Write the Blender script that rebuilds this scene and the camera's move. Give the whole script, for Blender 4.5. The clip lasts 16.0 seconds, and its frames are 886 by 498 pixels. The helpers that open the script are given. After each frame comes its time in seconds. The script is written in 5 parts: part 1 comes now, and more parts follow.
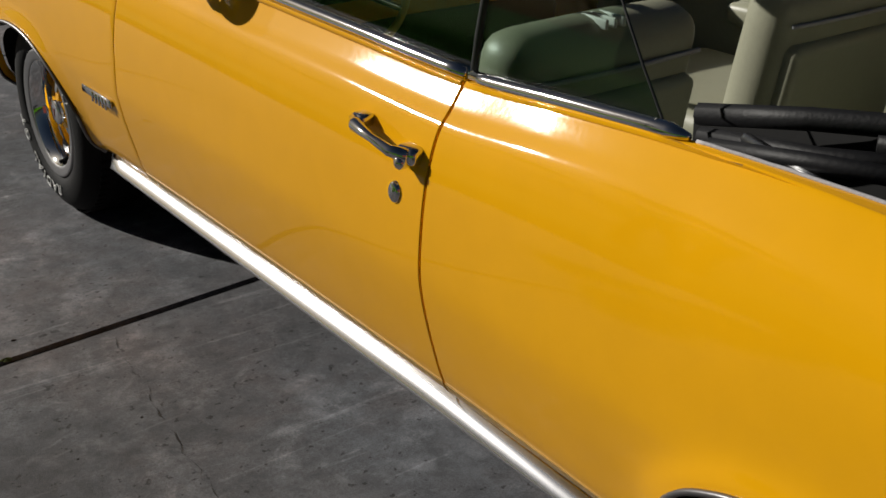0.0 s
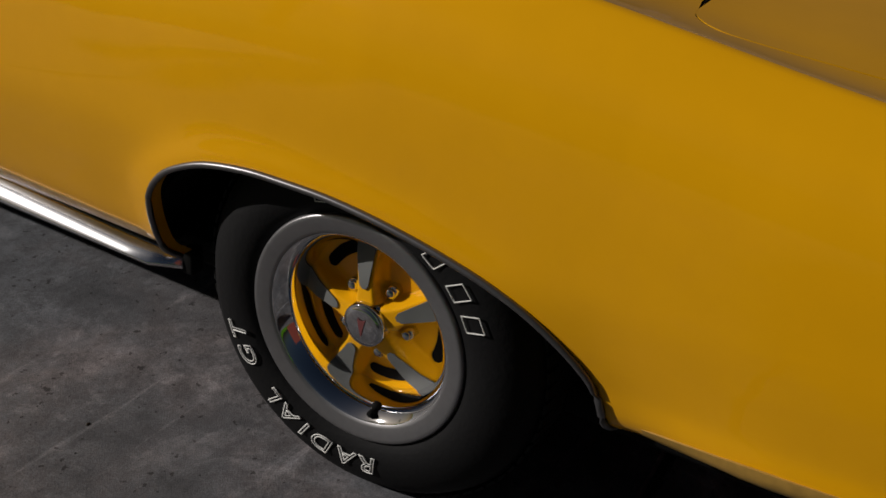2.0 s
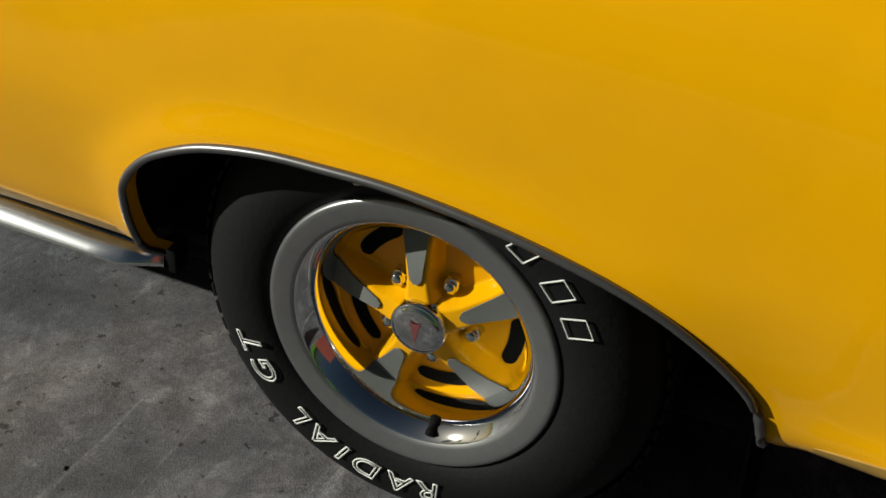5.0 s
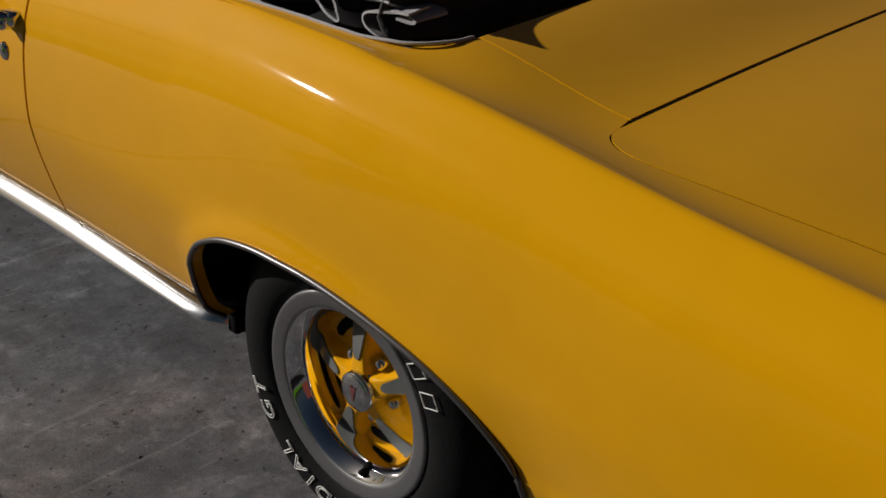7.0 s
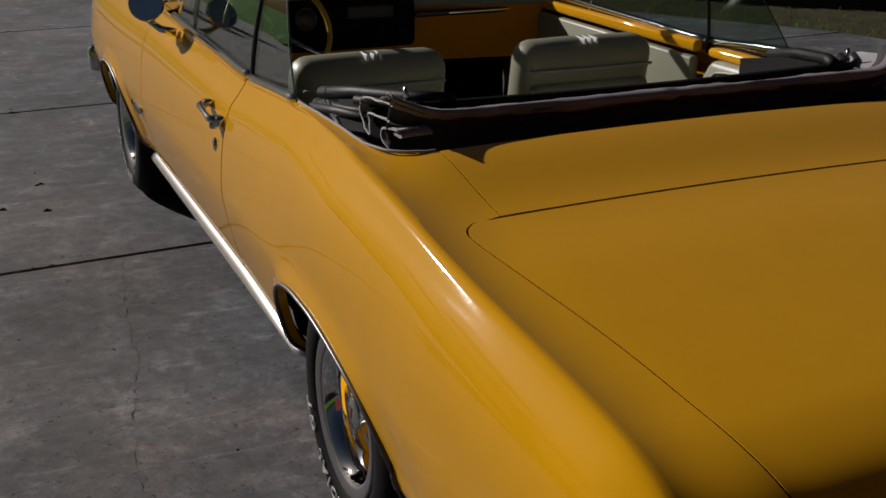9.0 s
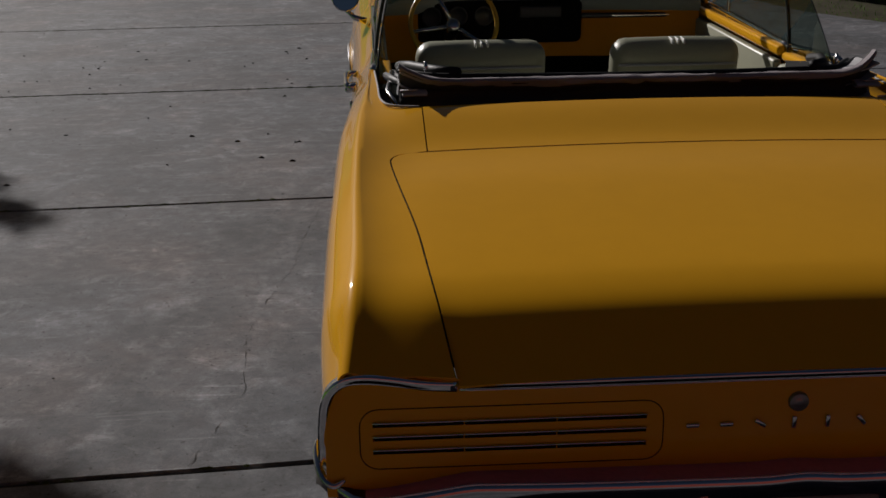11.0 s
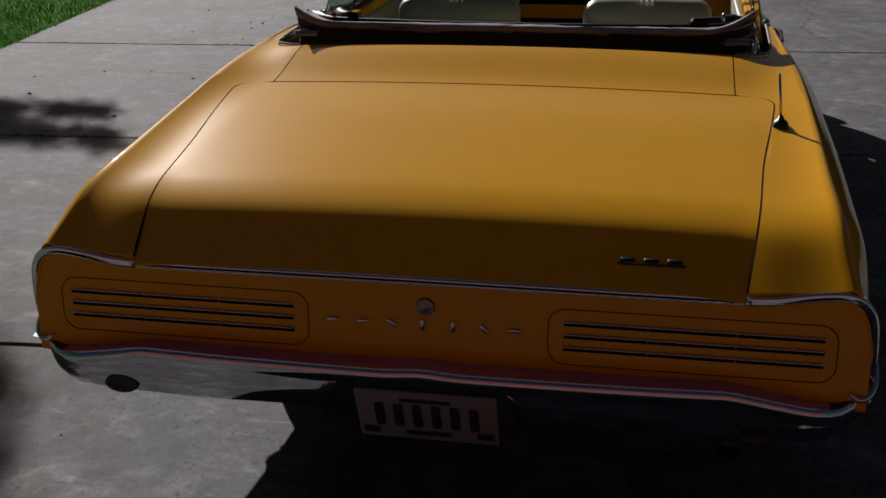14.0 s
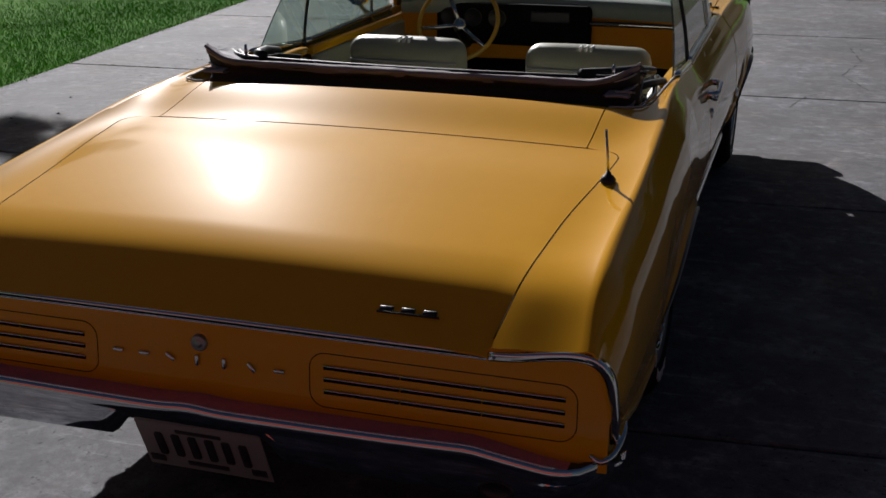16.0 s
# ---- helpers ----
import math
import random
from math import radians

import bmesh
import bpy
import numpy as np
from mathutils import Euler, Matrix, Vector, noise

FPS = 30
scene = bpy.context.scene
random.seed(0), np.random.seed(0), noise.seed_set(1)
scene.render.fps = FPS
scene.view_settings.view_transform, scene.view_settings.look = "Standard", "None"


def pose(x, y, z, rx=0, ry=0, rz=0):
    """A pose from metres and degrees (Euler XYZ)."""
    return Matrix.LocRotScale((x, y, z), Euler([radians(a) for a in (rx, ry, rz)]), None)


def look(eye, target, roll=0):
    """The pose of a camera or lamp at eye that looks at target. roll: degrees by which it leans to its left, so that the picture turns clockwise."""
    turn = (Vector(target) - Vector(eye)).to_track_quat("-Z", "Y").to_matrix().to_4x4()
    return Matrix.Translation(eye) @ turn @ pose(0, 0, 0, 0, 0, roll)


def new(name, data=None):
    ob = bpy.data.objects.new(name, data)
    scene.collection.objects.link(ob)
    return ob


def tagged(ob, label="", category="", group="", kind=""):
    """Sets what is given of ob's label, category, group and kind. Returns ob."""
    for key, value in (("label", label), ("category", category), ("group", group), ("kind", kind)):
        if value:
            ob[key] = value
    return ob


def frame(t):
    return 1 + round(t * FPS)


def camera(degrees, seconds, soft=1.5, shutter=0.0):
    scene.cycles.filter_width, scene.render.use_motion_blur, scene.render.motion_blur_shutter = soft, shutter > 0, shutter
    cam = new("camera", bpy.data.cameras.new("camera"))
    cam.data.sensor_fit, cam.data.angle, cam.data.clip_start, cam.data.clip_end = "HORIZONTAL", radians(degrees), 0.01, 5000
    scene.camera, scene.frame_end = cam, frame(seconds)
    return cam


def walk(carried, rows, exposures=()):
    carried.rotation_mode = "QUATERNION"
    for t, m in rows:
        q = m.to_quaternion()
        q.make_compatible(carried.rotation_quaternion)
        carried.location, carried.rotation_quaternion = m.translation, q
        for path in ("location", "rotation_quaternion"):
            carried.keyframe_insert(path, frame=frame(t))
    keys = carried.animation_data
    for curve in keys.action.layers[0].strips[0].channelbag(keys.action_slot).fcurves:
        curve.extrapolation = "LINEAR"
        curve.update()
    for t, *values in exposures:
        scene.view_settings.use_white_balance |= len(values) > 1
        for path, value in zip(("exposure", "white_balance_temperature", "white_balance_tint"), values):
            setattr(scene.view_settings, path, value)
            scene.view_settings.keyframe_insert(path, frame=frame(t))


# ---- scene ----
cam = camera(42.0, 16.0, soft=1.6)
PATH = [
    (0, (-1.87, -0.434, 1.424), (-0.784, 1.016, 0.576), 0.2),
    (0.5, (-2.013, -0.564, 1.433), (-0.849, 0.838, 0.608), 1.9),
    (0.6, (-2.046, -0.608, 1.424), (-0.854, 0.76, 0.584), 2.5),
    (0.8, (-2.058, -0.713, 1.397), (-0.822, 0.601, 0.534), 2.4),
    (0.9, (-2.049, -0.781, 1.342), (-0.788, 0.522, 0.498), 3.6),
    (1, (-2.069, -0.789, 1.399), (-0.786, 0.437, 0.476), 3.1),
    (1.2, (-2.135, -0.854, 1.317), (-0.767, 0.31, 0.439), 5.1),
    (1.5, (-2.115, -0.854, 1.368), (-0.719, 0.192, 0.39), 3.1),
    (2, (-2.042, -0.811, 1.295), (-0.531, 0.06, 0.317), 4.1),
    (2.2, (-1.999, -0.703, 1.347), (-0.467, 0.048, 0.302), 3.1),
    (2.5, (-1.958, -0.61, 1.248), (-0.389, 0.045, 0.194), 3.0),
    (3, (-1.867, -0.46, 1.216), (-0.418, 0.186, -0.003), 1.0),
    (3.5, (-1.783, -0.342, 1.137), (-0.339, 0.178, -0.146), 3.7),
    (4, (-1.739, -0.289, 1.099), (-0.278, 0.179, -0.184), 5.6),
    (4.5, (-1.74, -0.304, 1.128), (-0.268, 0.192, -0.132), 4.3),
    (5, (-1.826, -0.426, 1.203), (-0.307, 0.214, 0.07), 3.0),
    (5.2, (-1.84, -0.478, 1.235), (-0.349, 0.226, 0.102), 2.9),
    (7.3, (-1.902, -1.284, 1.447), (-0.724, 0.039, 0.518), 0.6),
    (7.5, (-1.803, -1.323, 1.449), (-0.724, 0.065, 0.496), -0.4),
    (8, (-1.724, -1.53, 1.47), (-0.78, 0.005, 0.602), -1.0),
    (8.2, (-1.736, -1.71, 1.489), (-0.861, -0.099, 0.689), 0.3),
    (8.5, (-1.689, -1.92, 1.484), (-0.896, -0.266, 0.688), -0.0),
    (8.7, (-1.637, -2.013, 1.505), (-0.846, -0.312, 0.812), -0.3),
    (10.8, (-0.863, -3.139, 1.636), (-0.692, -1.282, 0.916), -0.5),
    (11, (-0.78, -3.221, 1.633), (-0.666, -1.341, 0.961), -0.5),
    (11.5, (-0.559, -3.416, 1.638), (-0.574, -1.552, 0.911), 2.1),
    (12, (-0.358, -3.483, 1.622), (-0.489, -1.58, 1.02), 1.2),
    (12.5, (-0.156, -3.437, 1.624), (-0.312, -1.557, 0.958), 0.1),
    (13, (0.075, -3.487, 1.611), (-0.171, -1.597, 1.006), 0.2),
    (13.5, (0.32, -3.545, 1.621), (-0.029, -1.68, 0.987), -2.0),
    (14, (0.47, -3.472, 1.582), (0.101, -1.636, 0.88), -0.8),
    (14.5, (0.657, -3.367, 1.575), (0.233, -1.546, 0.865), -0.0),
    (15, (0.9, -3.362, 1.579), (0.306, -1.582, 0.888), 0.6),
    (15.5, (1.11, -3.353, 1.631), (0.477, -1.586, 0.94), -0.3),
    (16, (1.181, -3.333, 1.632), (0.612, -1.531, 0.976), -0.0),
]
EXPOSURES = [(0, -0.03, 6500, 8), (0.5, -0.32, 6500, 10), (1.0, -0.42, 6500, 11), (1.5, -0.52, 6500, 11), (3.0, -0.62, 6500, 13), (3.5, -0.5, 6500, 11), (4.0, -0.06, 6500, 4), (4.5, 0.05, 6500, -1), (5.0, 0.13, 6500, -1), (6.0, 0.03, 6500, 3), (7.3, -0.45, 6500, 11), (8.7, -0.45, 6500, 12),
             (10.8, -0.47, 6400, 13), (13.0, -0.46, 6400, 13), (13.6, -0.15, 6400, 13), (14.0, -0.03, 6400, 13), (14.5, 0.15, 6250, 13), (16.0, 0.3, 6100, 13)]
walk(cam, [(t, look(eye, target, roll)) for t, eye, target, roll in PATH], exposures=EXPOSURES)

# ---- light: low morning sun from ahead and left of the car, clear sky ----
SUN_ELEV, SUN_LEFT = 24.6, 30.6
world = bpy.data.worlds.new("sky")
scene.world = world
world.use_nodes = True
wn = world.node_tree.nodes
sky = wn.new("ShaderNodeTexSky")
sky.sky_type, sky.sun_disc = "NISHITA", False
sky.air_density, sky.dust_density, sky.ozone_density = 1.0, 2.6, 2.0
sky.sun_elevation, sky.sun_rotation = radians(SUN_ELEV), radians(-SUN_LEFT)
wn["Background"].inputs["Strength"].default_value = 0.013
world.node_tree.links.new(sky.outputs[0], wn["Background"].inputs["Color"])
sun = new("sun", bpy.data.lights.new("sun", "SUN"))
sun.data.energy, sun.data.angle, sun.data.color = 4.6, radians(0.5), (1.0, 0.95, 0.89)
toward = Vector((-math.sin(radians(SUN_LEFT)) * math.cos(radians(SUN_ELEV)), math.cos(radians(SUN_LEFT)) * math.cos(radians(SUN_ELEV)), math.sin(radians(SUN_ELEV))))
sun.matrix_world = look(toward * 30, (0, 0, 0))
scene.view_settings.exposure = 0.0


# ---- materials ----
def mat(name, color, rough=0.5, metal=0.0, coat=0.0, vary=0.0, scale=8.0, bump=0.0, bump_scale=60.0, spec=0.5, sheen=0.0, coat_rough=0.045):
    """A procedural surface: colour varied at two scales, with fine relief."""
    m = bpy.data.materials.new(name)
    m.use_nodes = True
    nt = m.node_tree
    b = nt.nodes["Principled BSDF"]
    b.inputs["Base Color"].default_value = (*color, 1)
    b.inputs["Roughness"].default_value, b.inputs["Metallic"].default_value = rough, metal
    b.inputs["Coat Weight"].default_value, b.inputs["Coat Roughness"].default_value = coat, coat_rough
    b.inputs["Specular IOR Level"].default_value = spec
    b.inputs["Sheen Weight"].default_value = sheen
    tc = nt.nodes.new("ShaderNodeTexCoord")
    if vary:
        n1, n2, mx, hs = (nt.nodes.new(k) for k in ("ShaderNodeTexNoise", "ShaderNodeTexNoise", "ShaderNodeMath", "ShaderNodeMapRange"))
        n1.inputs["Scale"].default_value, n2.inputs["Scale"].default_value = scale, scale * 9
        n1.inputs["Detail"].default_value = n2.inputs["Detail"].default_value = 6
        for n in (n1, n2):
            nt.links.new(tc.outputs["Object"], n.inputs["Vector"])
        mx.operation = "ADD"
        nt.links.new(n1.outputs["Fac"], mx.inputs[0])
        nt.links.new(n2.outputs["Fac"], mx.inputs[1])
        hs.inputs["From Min"].default_value, hs.inputs["From Max"].default_value = 0.6, 1.4
        hs.inputs["To Min"].default_value, hs.inputs["To Max"].default_value = 1 - vary, 1 + vary
        nt.links.new(mx.outputs[0], hs.inputs["Value"])
        mul = nt.nodes.new("ShaderNodeVectorMath")
        mul.operation = "MULTIPLY"
        mul.inputs[0].default_value = color
        nt.links.new(hs.outputs[0], mul.inputs[1])
        nt.links.new(mul.outputs[0], b.inputs["Base Color"])
    if bump:
        n3, bp = nt.nodes.new("ShaderNodeTexNoise"), nt.nodes.new("ShaderNodeBump")
        n3.inputs["Scale"].default_value, n3.inputs["Detail"].default_value = bump_scale, 5
        bp.inputs["Strength"].default_value, bp.inputs["Distance"].default_value = bump, 0.01
        nt.links.new(tc.outputs["Object"], n3.inputs["Vector"])
        nt.links.new(n3.outputs["Fac"], bp.inputs["Height"])
        nt.links.new(bp.outputs[0], b.inputs["Normal"])
    return m


def concrete_material():
    m = mat("concrete", (0.19, 0.178, 0.165), rough=0.85)
    nt = m.node_tree
    b, tc = nt.nodes["Principled BSDF"], nt.nodes.new("ShaderNodeTexCoord")
    info = nt.nodes.new("ShaderNodeObjectInfo")

    def noise_ramp(scale, lo, hi, c0, c1, detail=6.0, rough=0.6):
        n, r = nt.nodes.new("ShaderNodeTexNoise"), nt.nodes.new("ShaderNodeValToRGB")
        n.inputs["Scale"].default_value, n.inputs["Detail"].default_value, n.inputs["Roughness"].default_value = scale, detail, rough
        nt.links.new(tc.outputs["Object"], n.inputs["Vector"])
        r.color_ramp.elements[0].position, r.color_ramp.elements[1].position = lo, hi
        r.color_ramp.elements[0].color, r.color_ramp.elements[1].color = (*c0, 1), (*c1, 1)
        nt.links.new(n.outputs["Fac"], r.inputs[0])
        return n, r

    def times(a, c):
        x = nt.nodes.new("ShaderNodeMix")
        x.data_type, x.blend_type = "RGBA", "MULTIPLY"
        x.inputs[0].default_value = 1
        nt.links.new(a, x.inputs[6])
        nt.links.new(c, x.inputs[7])
        return x.outputs[2]

    _, broad = noise_ramp(0.9, 0.3, 0.72, (0.058, 0.061, 0.068), (0.15, 0.156, 0.172))
    _, stain = noise_ramp(2.6, 0.36, 0.52, (0.72, 0.69, 0.67), (1, 1, 1), 4)
    _, rust = noise_ramp(1.3, 0.47, 0.62, (1, 1, 1), (1.03, 0.88, 0.81), 8, 0.7)
    _, mottle = noise_ramp(17, 0.3, 0.7, (0.72, 0.72, 0.72), (1.28, 1.28, 1.28), 5)
    scrape, scraped = noise_ramp(5, 0.55, 0.7, (1, 1, 1), (1.9, 1.88, 1.85), 10, 0.72)
    scrape.inputs["Distortion"].default_value = 1.6
    _, pale = noise_ramp(5.5, 0.5, 0.68, (0.92, 0.92, 0.92), (1.75, 1.74, 1.72), 8, 0.7)
    grain, speck = noise_ramp(330, 0.32, 0.66, (0.72, 0.72, 0.72), (1.28, 1.28, 1.28), 3)
    _, coarse = noise_ramp(90, 0.32, 0.66, (0.88, 0.87, 0.86), (1.12, 1.12, 1.12), 3)
    streak, streaked = noise_ramp(1.0, 0.6, 0.72, (1, 1, 1), (1.9, 1.88, 1.85), 5, 0.6)
    turn = nt.nodes.new("ShaderNodeMapping")
    turn.inputs["Rotation"].default_value, turn.inputs["Scale"].default_value = (0, 0, 0.07), (1.8, 24, 1)
    nt.links.new(tc.outputs["Object"], turn.inputs["Vector"])
    nt.links.new(turn.outputs[0], streak.inputs["Vector"])
    streak.inputs["Distortion"].default_value = 0.5
    _, pits = noise_ramp(48, 0.3, 0.345, (0.35, 0.33, 0.32), (1, 1, 1), 2)
    col = times(times(times(times(times(times(times(times(times(broad.outputs[0], stain.outputs[0]), pale.outputs[0]), speck.outputs[0]), pits.outputs[0]), rust.outputs[0]), mottle.outputs[0]), scraped.outputs[0]), coarse.outputs[0]), streaked.outputs[0])
    tint = nt.nodes.new("ShaderNodeMapRange")
    tint.inputs["To Min"].default_value, tint.inputs["To Max"].default_value = 0.92, 1.08
    nt.links.new(info.outputs["Random"], tint.inputs["Value"])
    col = times(col, tint.outputs[0])
    nt.links.new(col, b.inputs["Base Color"])
    bp = nt.nodes.new("ShaderNodeBump")
    bp.inputs["Strength"].default_value, bp.inputs["Distance"].default_value = 0.35, 0.004
    nt.links.new(grain.outputs["Fac"], bp.inputs["Height"])
    nt.links.new(bp.outputs[0], b.inputs["Normal"])
    return m


def glass_material(name, tint, alpha_rough=0.0):
    m = bpy.data.materials.new(name)
    m.use_nodes = True
    nt = m.node_tree
    nt.nodes.remove(nt.nodes["Principled BSDF"])
    tr, gl, lw, pw, mx = (nt.nodes.new(k) for k in ("ShaderNodeBsdfTransparent", "ShaderNodeBsdfGlossy", "ShaderNodeLayerWeight", "ShaderNodeMath", "ShaderNodeMixShader"))
    tr.inputs[0].default_value = (*tint, 1)
    gl.inputs["Roughness"].default_value = 0.01
    lw.inputs["Blend"].default_value = 0.5
    pw.operation, pw.inputs[1].default_value = "POWER", 4.0
    ad = nt.nodes.new("ShaderNodeMath")
    ad.operation, ad.inputs[1].default_value = "ADD", 0.03
    ad.use_clamp = True
    nt.links.new(lw.outputs["Facing"], pw.inputs[0])
    nt.links.new(pw.outputs[0], ad.inputs[0])
    nt.links.new(ad.outputs[0], mx.inputs[0])
    nt.links.new(tr.outputs[0], mx.inputs[1])
    nt.links.new(gl.outputs[0], mx.inputs[2])
    nt.links.new(mx.outputs[0], nt.nodes["Material Output"].inputs["Surface"])
    return m


PAINT = mat("yellow_paint", (0.78, 0.371, 0.002), rough=0.36, coat=1.0, vary=0.03, scale=1.7, spec=0.005, sheen=0.03, coat_rough=0.038)
def orange_peel(m, depth=0.00006, size=55.0):
    """A very fine ripple of the clear coat alone."""
    nt = m.node_tree
    n, bp, tc = nt.nodes.new("ShaderNodeTexNoise"), nt.nodes.new("ShaderNodeBump"), nt.nodes.new("ShaderNodeTexCoord")
    n.inputs["Scale"].default_value, n.inputs["Detail"].default_value = size, 4
    bp.inputs["Strength"].default_value, bp.inputs["Distance"].default_value = 1.0, depth
    nt.links.new(tc.outputs["Object"], n.inputs["Vector"])
    nt.links.new(n.outputs["Fac"], bp.inputs["Height"])
    nt.links.new(bp.outputs[0], nt.nodes["Principled BSDF"].inputs["Coat Normal"])


PAINT.node_tree.nodes["Principled BSDF"].inputs["Coat IOR"].default_value = 1.36
orange_peel(PAINT)
CHROME = mat("chrome", (0.68, 0.68, 0.7), rough=0.045, metal=1.0, vary=0.08, scale=3)
RING = mat("polished_ring_metal", (0.86, 0.86, 0.87), rough=0.05, metal=1.0, vary=0.04, scale=6)
SILL = mat("bright_sill_metal", (0.8, 0.8, 0.82), rough=0.19, metal=1.0, vary=0.06, scale=9)
SHELF = mat("reflection_tinted_chrome", (0.68, 0.27, 0.35), rough=0.5, metal=0.45, vary=0.15, scale=12)
TRIM = mat("dull_arch_trim", (0.17, 0.165, 0.17), rough=0.38, metal=0.8, vary=0.1, scale=9)
BAND = mat("satin_ring_metal", (0.31, 0.308, 0.315), rough=0.34, metal=0.85, vary=0.08, scale=9)
ROCKER = mat("shade_toned_edge_paint", (0.4, 0.235, 0.05), rough=0.45, spec=0.3, vary=0.25, scale=7)
DASH = mat("dash_paint", (0.5, 0.19, 0.003), rough=0.5, spec=0.1, vary=0.05)
DULL = mat("brushed_trim", (0.55, 0.55, 0.56), rough=0.2, metal=1.0, vary=0.1, scale=6)
ARGENT = mat("grey_wheel_paint", (0.13, 0.135, 0.13), rough=0.45, vary=0.06)
RUBBER = mat("tyre_rubber", (0.0035, 0.0035, 0.004), rough=0.75, spec=0.2, vary=0.25, scale=14, bump=0.1, bump_scale=120)
BLACK = mat("black_underside", (0.005, 0.005, 0.005), rough=0.85, spec=0.1, vary=0.2)
SATIN = mat("black_satin_metal", (0.012, 0.012, 0.013), rough=0.4, vary=0.15)
WHITE = mat("white_lettering", (0.75, 0.75, 0.72), rough=0.6, vary=0.05)
VINYL = mat("cream_vinyl", (0.31, 0.31, 0.225), rough=0.42, vary=0.05, scale=10, bump=0.06, bump_scale=220)
# taupe darkened nearly to black for the shade below the fold's lip
CANVAS = mat("shade_darkened_top_fabric", (0.045, 0.04, 0.04), rough=0.9, vary=0.1, scale=12, bump=0.25, bump_scale=380)
RAIL = mat("black_rail_vinyl", (0.008, 0.008, 0.009), rough=0.55, spec=0.25, vary=0.2, bump=0.1, bump_scale=150)
HEDGE = mat("hedge_leaves", (0.018, 0.032, 0.009), rough=0.6, spec=0.15, vary=0.4, scale=3)
HEM = mat("grey_lilac_hem_fabric", (0.27, 0.235, 0.25), rough=0.85, vary=0.1, scale=14, bump=0.2, bump_scale=300)
EARTH = mat("bare_earth", (0.06, 0.055, 0.03), rough=0.95, spec=0.1, vary=0.45, scale=3, bump=0.5, bump_scale=25)
LINER = mat("pale_top_liner", (0.4, 0.39, 0.4), rough=0.8, vary=0.06, bump=0.15, bump_scale=200)
DASHPAD = mat("grey_green_dash_pad", (0.2, 0.24, 0.22), rough=0.55, vary=0.08, bump=0.08, bump_scale=160)
CARPET = mat("black_carpet", (0.008, 0.008, 0.008), rough=0.95, vary=0.3)
RED_LENS = mat("dark_red_lens", (0.05, 0.004, 0.004), rough=0.15, coat=0.5, vary=0.05)
PLATE = mat("white_plate_paint", (0.24, 0.24, 0.235), rough=0.5, vary=0.06, scale=20)
INK = mat("dark_ink", (0.02, 0.02, 0.025), rough=0.5, vary=0.05)
GLASS = glass_material("green_tinted_glass", (0.68, 0.77, 0.73))
MIRROR = mat("mirror_glass", (0.85, 0.86, 0.87), rough=0.01, metal=1.0)
CONCRETE = concrete_material()
STUCCO = mat("reddish_stucco", (0.13, 0.03, 0.024), rough=0.9, spec=0.1, vary=0.15, scale=2, bump=0.4, bump_scale=60)
JOINT = mat("joint_dirt", (0.025, 0.022, 0.02), rough=0.95, vary=0.4, scale=30)
SOIL = mat("lawn_soil", (0.075, 0.22, 0.004), rough=0.95, spec=0.05, vary=0.35, scale=3, bump=0.5, bump_scale=30)
GRASS = mat("grass_blades", (0.1, 0.32, 0.003), rough=0.95, spec=0.0, vary=0.35, scale=1.5)
LEAF = mat("tree_leaves", (0.05, 0.09, 0.02), rough=0.5, vary=0.4, scale=2)
BARK = mat("bark", (0.09, 0.07, 0.05), rough=0.9, vary=0.3, scale=10, bump=0.5, bump_scale=30)
WEED = mat("moss_and_weed", (0.045, 0.055, 0.016), rough=0.9, spec=0.1, vary=0.5, scale=40)
DEBRIS = mat("dry_leaf_bits", (0.035, 0.028, 0.02), rough=0.9, vary=0.5, scale=30)


# ---- mesh helpers ----
def part(name, bm, material, parent=None, label="", smooth=True, solid=0.0, kind="", face=None):
    """Links a bmesh as one mesh object under a thing or a part. face: the way its skin looks."""
    if face:
        bmesh.ops.recalc_face_normals(bm, faces=bm.faces)
        if sum(f.normal.dot(Vector(face)) * f.calc_area() for f in bm.faces) < 0:
            bmesh.ops.reverse_faces(bm, faces=bm.faces)
    me = bpy.data.meshes.new(name)
    bm.to_mesh(me)
    bm.free()
    me.materials.append(material)
    for p in me.polygons:
        p.use_smooth = smooth
    ob = new(name, me)
    if parent:
        ob.parent = parent
    if solid:
        md = ob.modifiers.new("thickness", "SOLIDIFY")
        md.thickness, md.offset, md.use_even_offset = solid, -1, False
        if name in ("door", "front_fender"):
            ob.modifiers.new("even_shading", "WEIGHTED_NORMAL").weight = 90
        else:
            es = ob.modifiers.new("crisp_edges", "EDGE_SPLIT")
            es.split_angle = radians(50)
    return tagged(ob, label, kind=kind)


def thing(name, label, category, group=""):
    return tagged(new(name), label, category, group)


def quads(rows, closed=False, flip=False, bm=None, caps=False):
    """A skin over rows of points of equal length."""
    bm = bm or bmesh.new()
    vs = [[bm.verts.new(p) for p in row] for row in rows]
    n = len(rows[0])
    for a, b in zip(vs, vs[1:]):
        for i in range(n if closed else n - 1):
            f = (a[i], a[(i + 1) % n], b[(i + 1) % n], b[i])
            bm.faces.new(f[::-1] if flip else f)
    if caps and closed:
        bm.faces.new(vs[0] if flip else vs[0][::-1])
        bm.faces.new(vs[-1][::-1] if flip else vs[-1])
    return bm


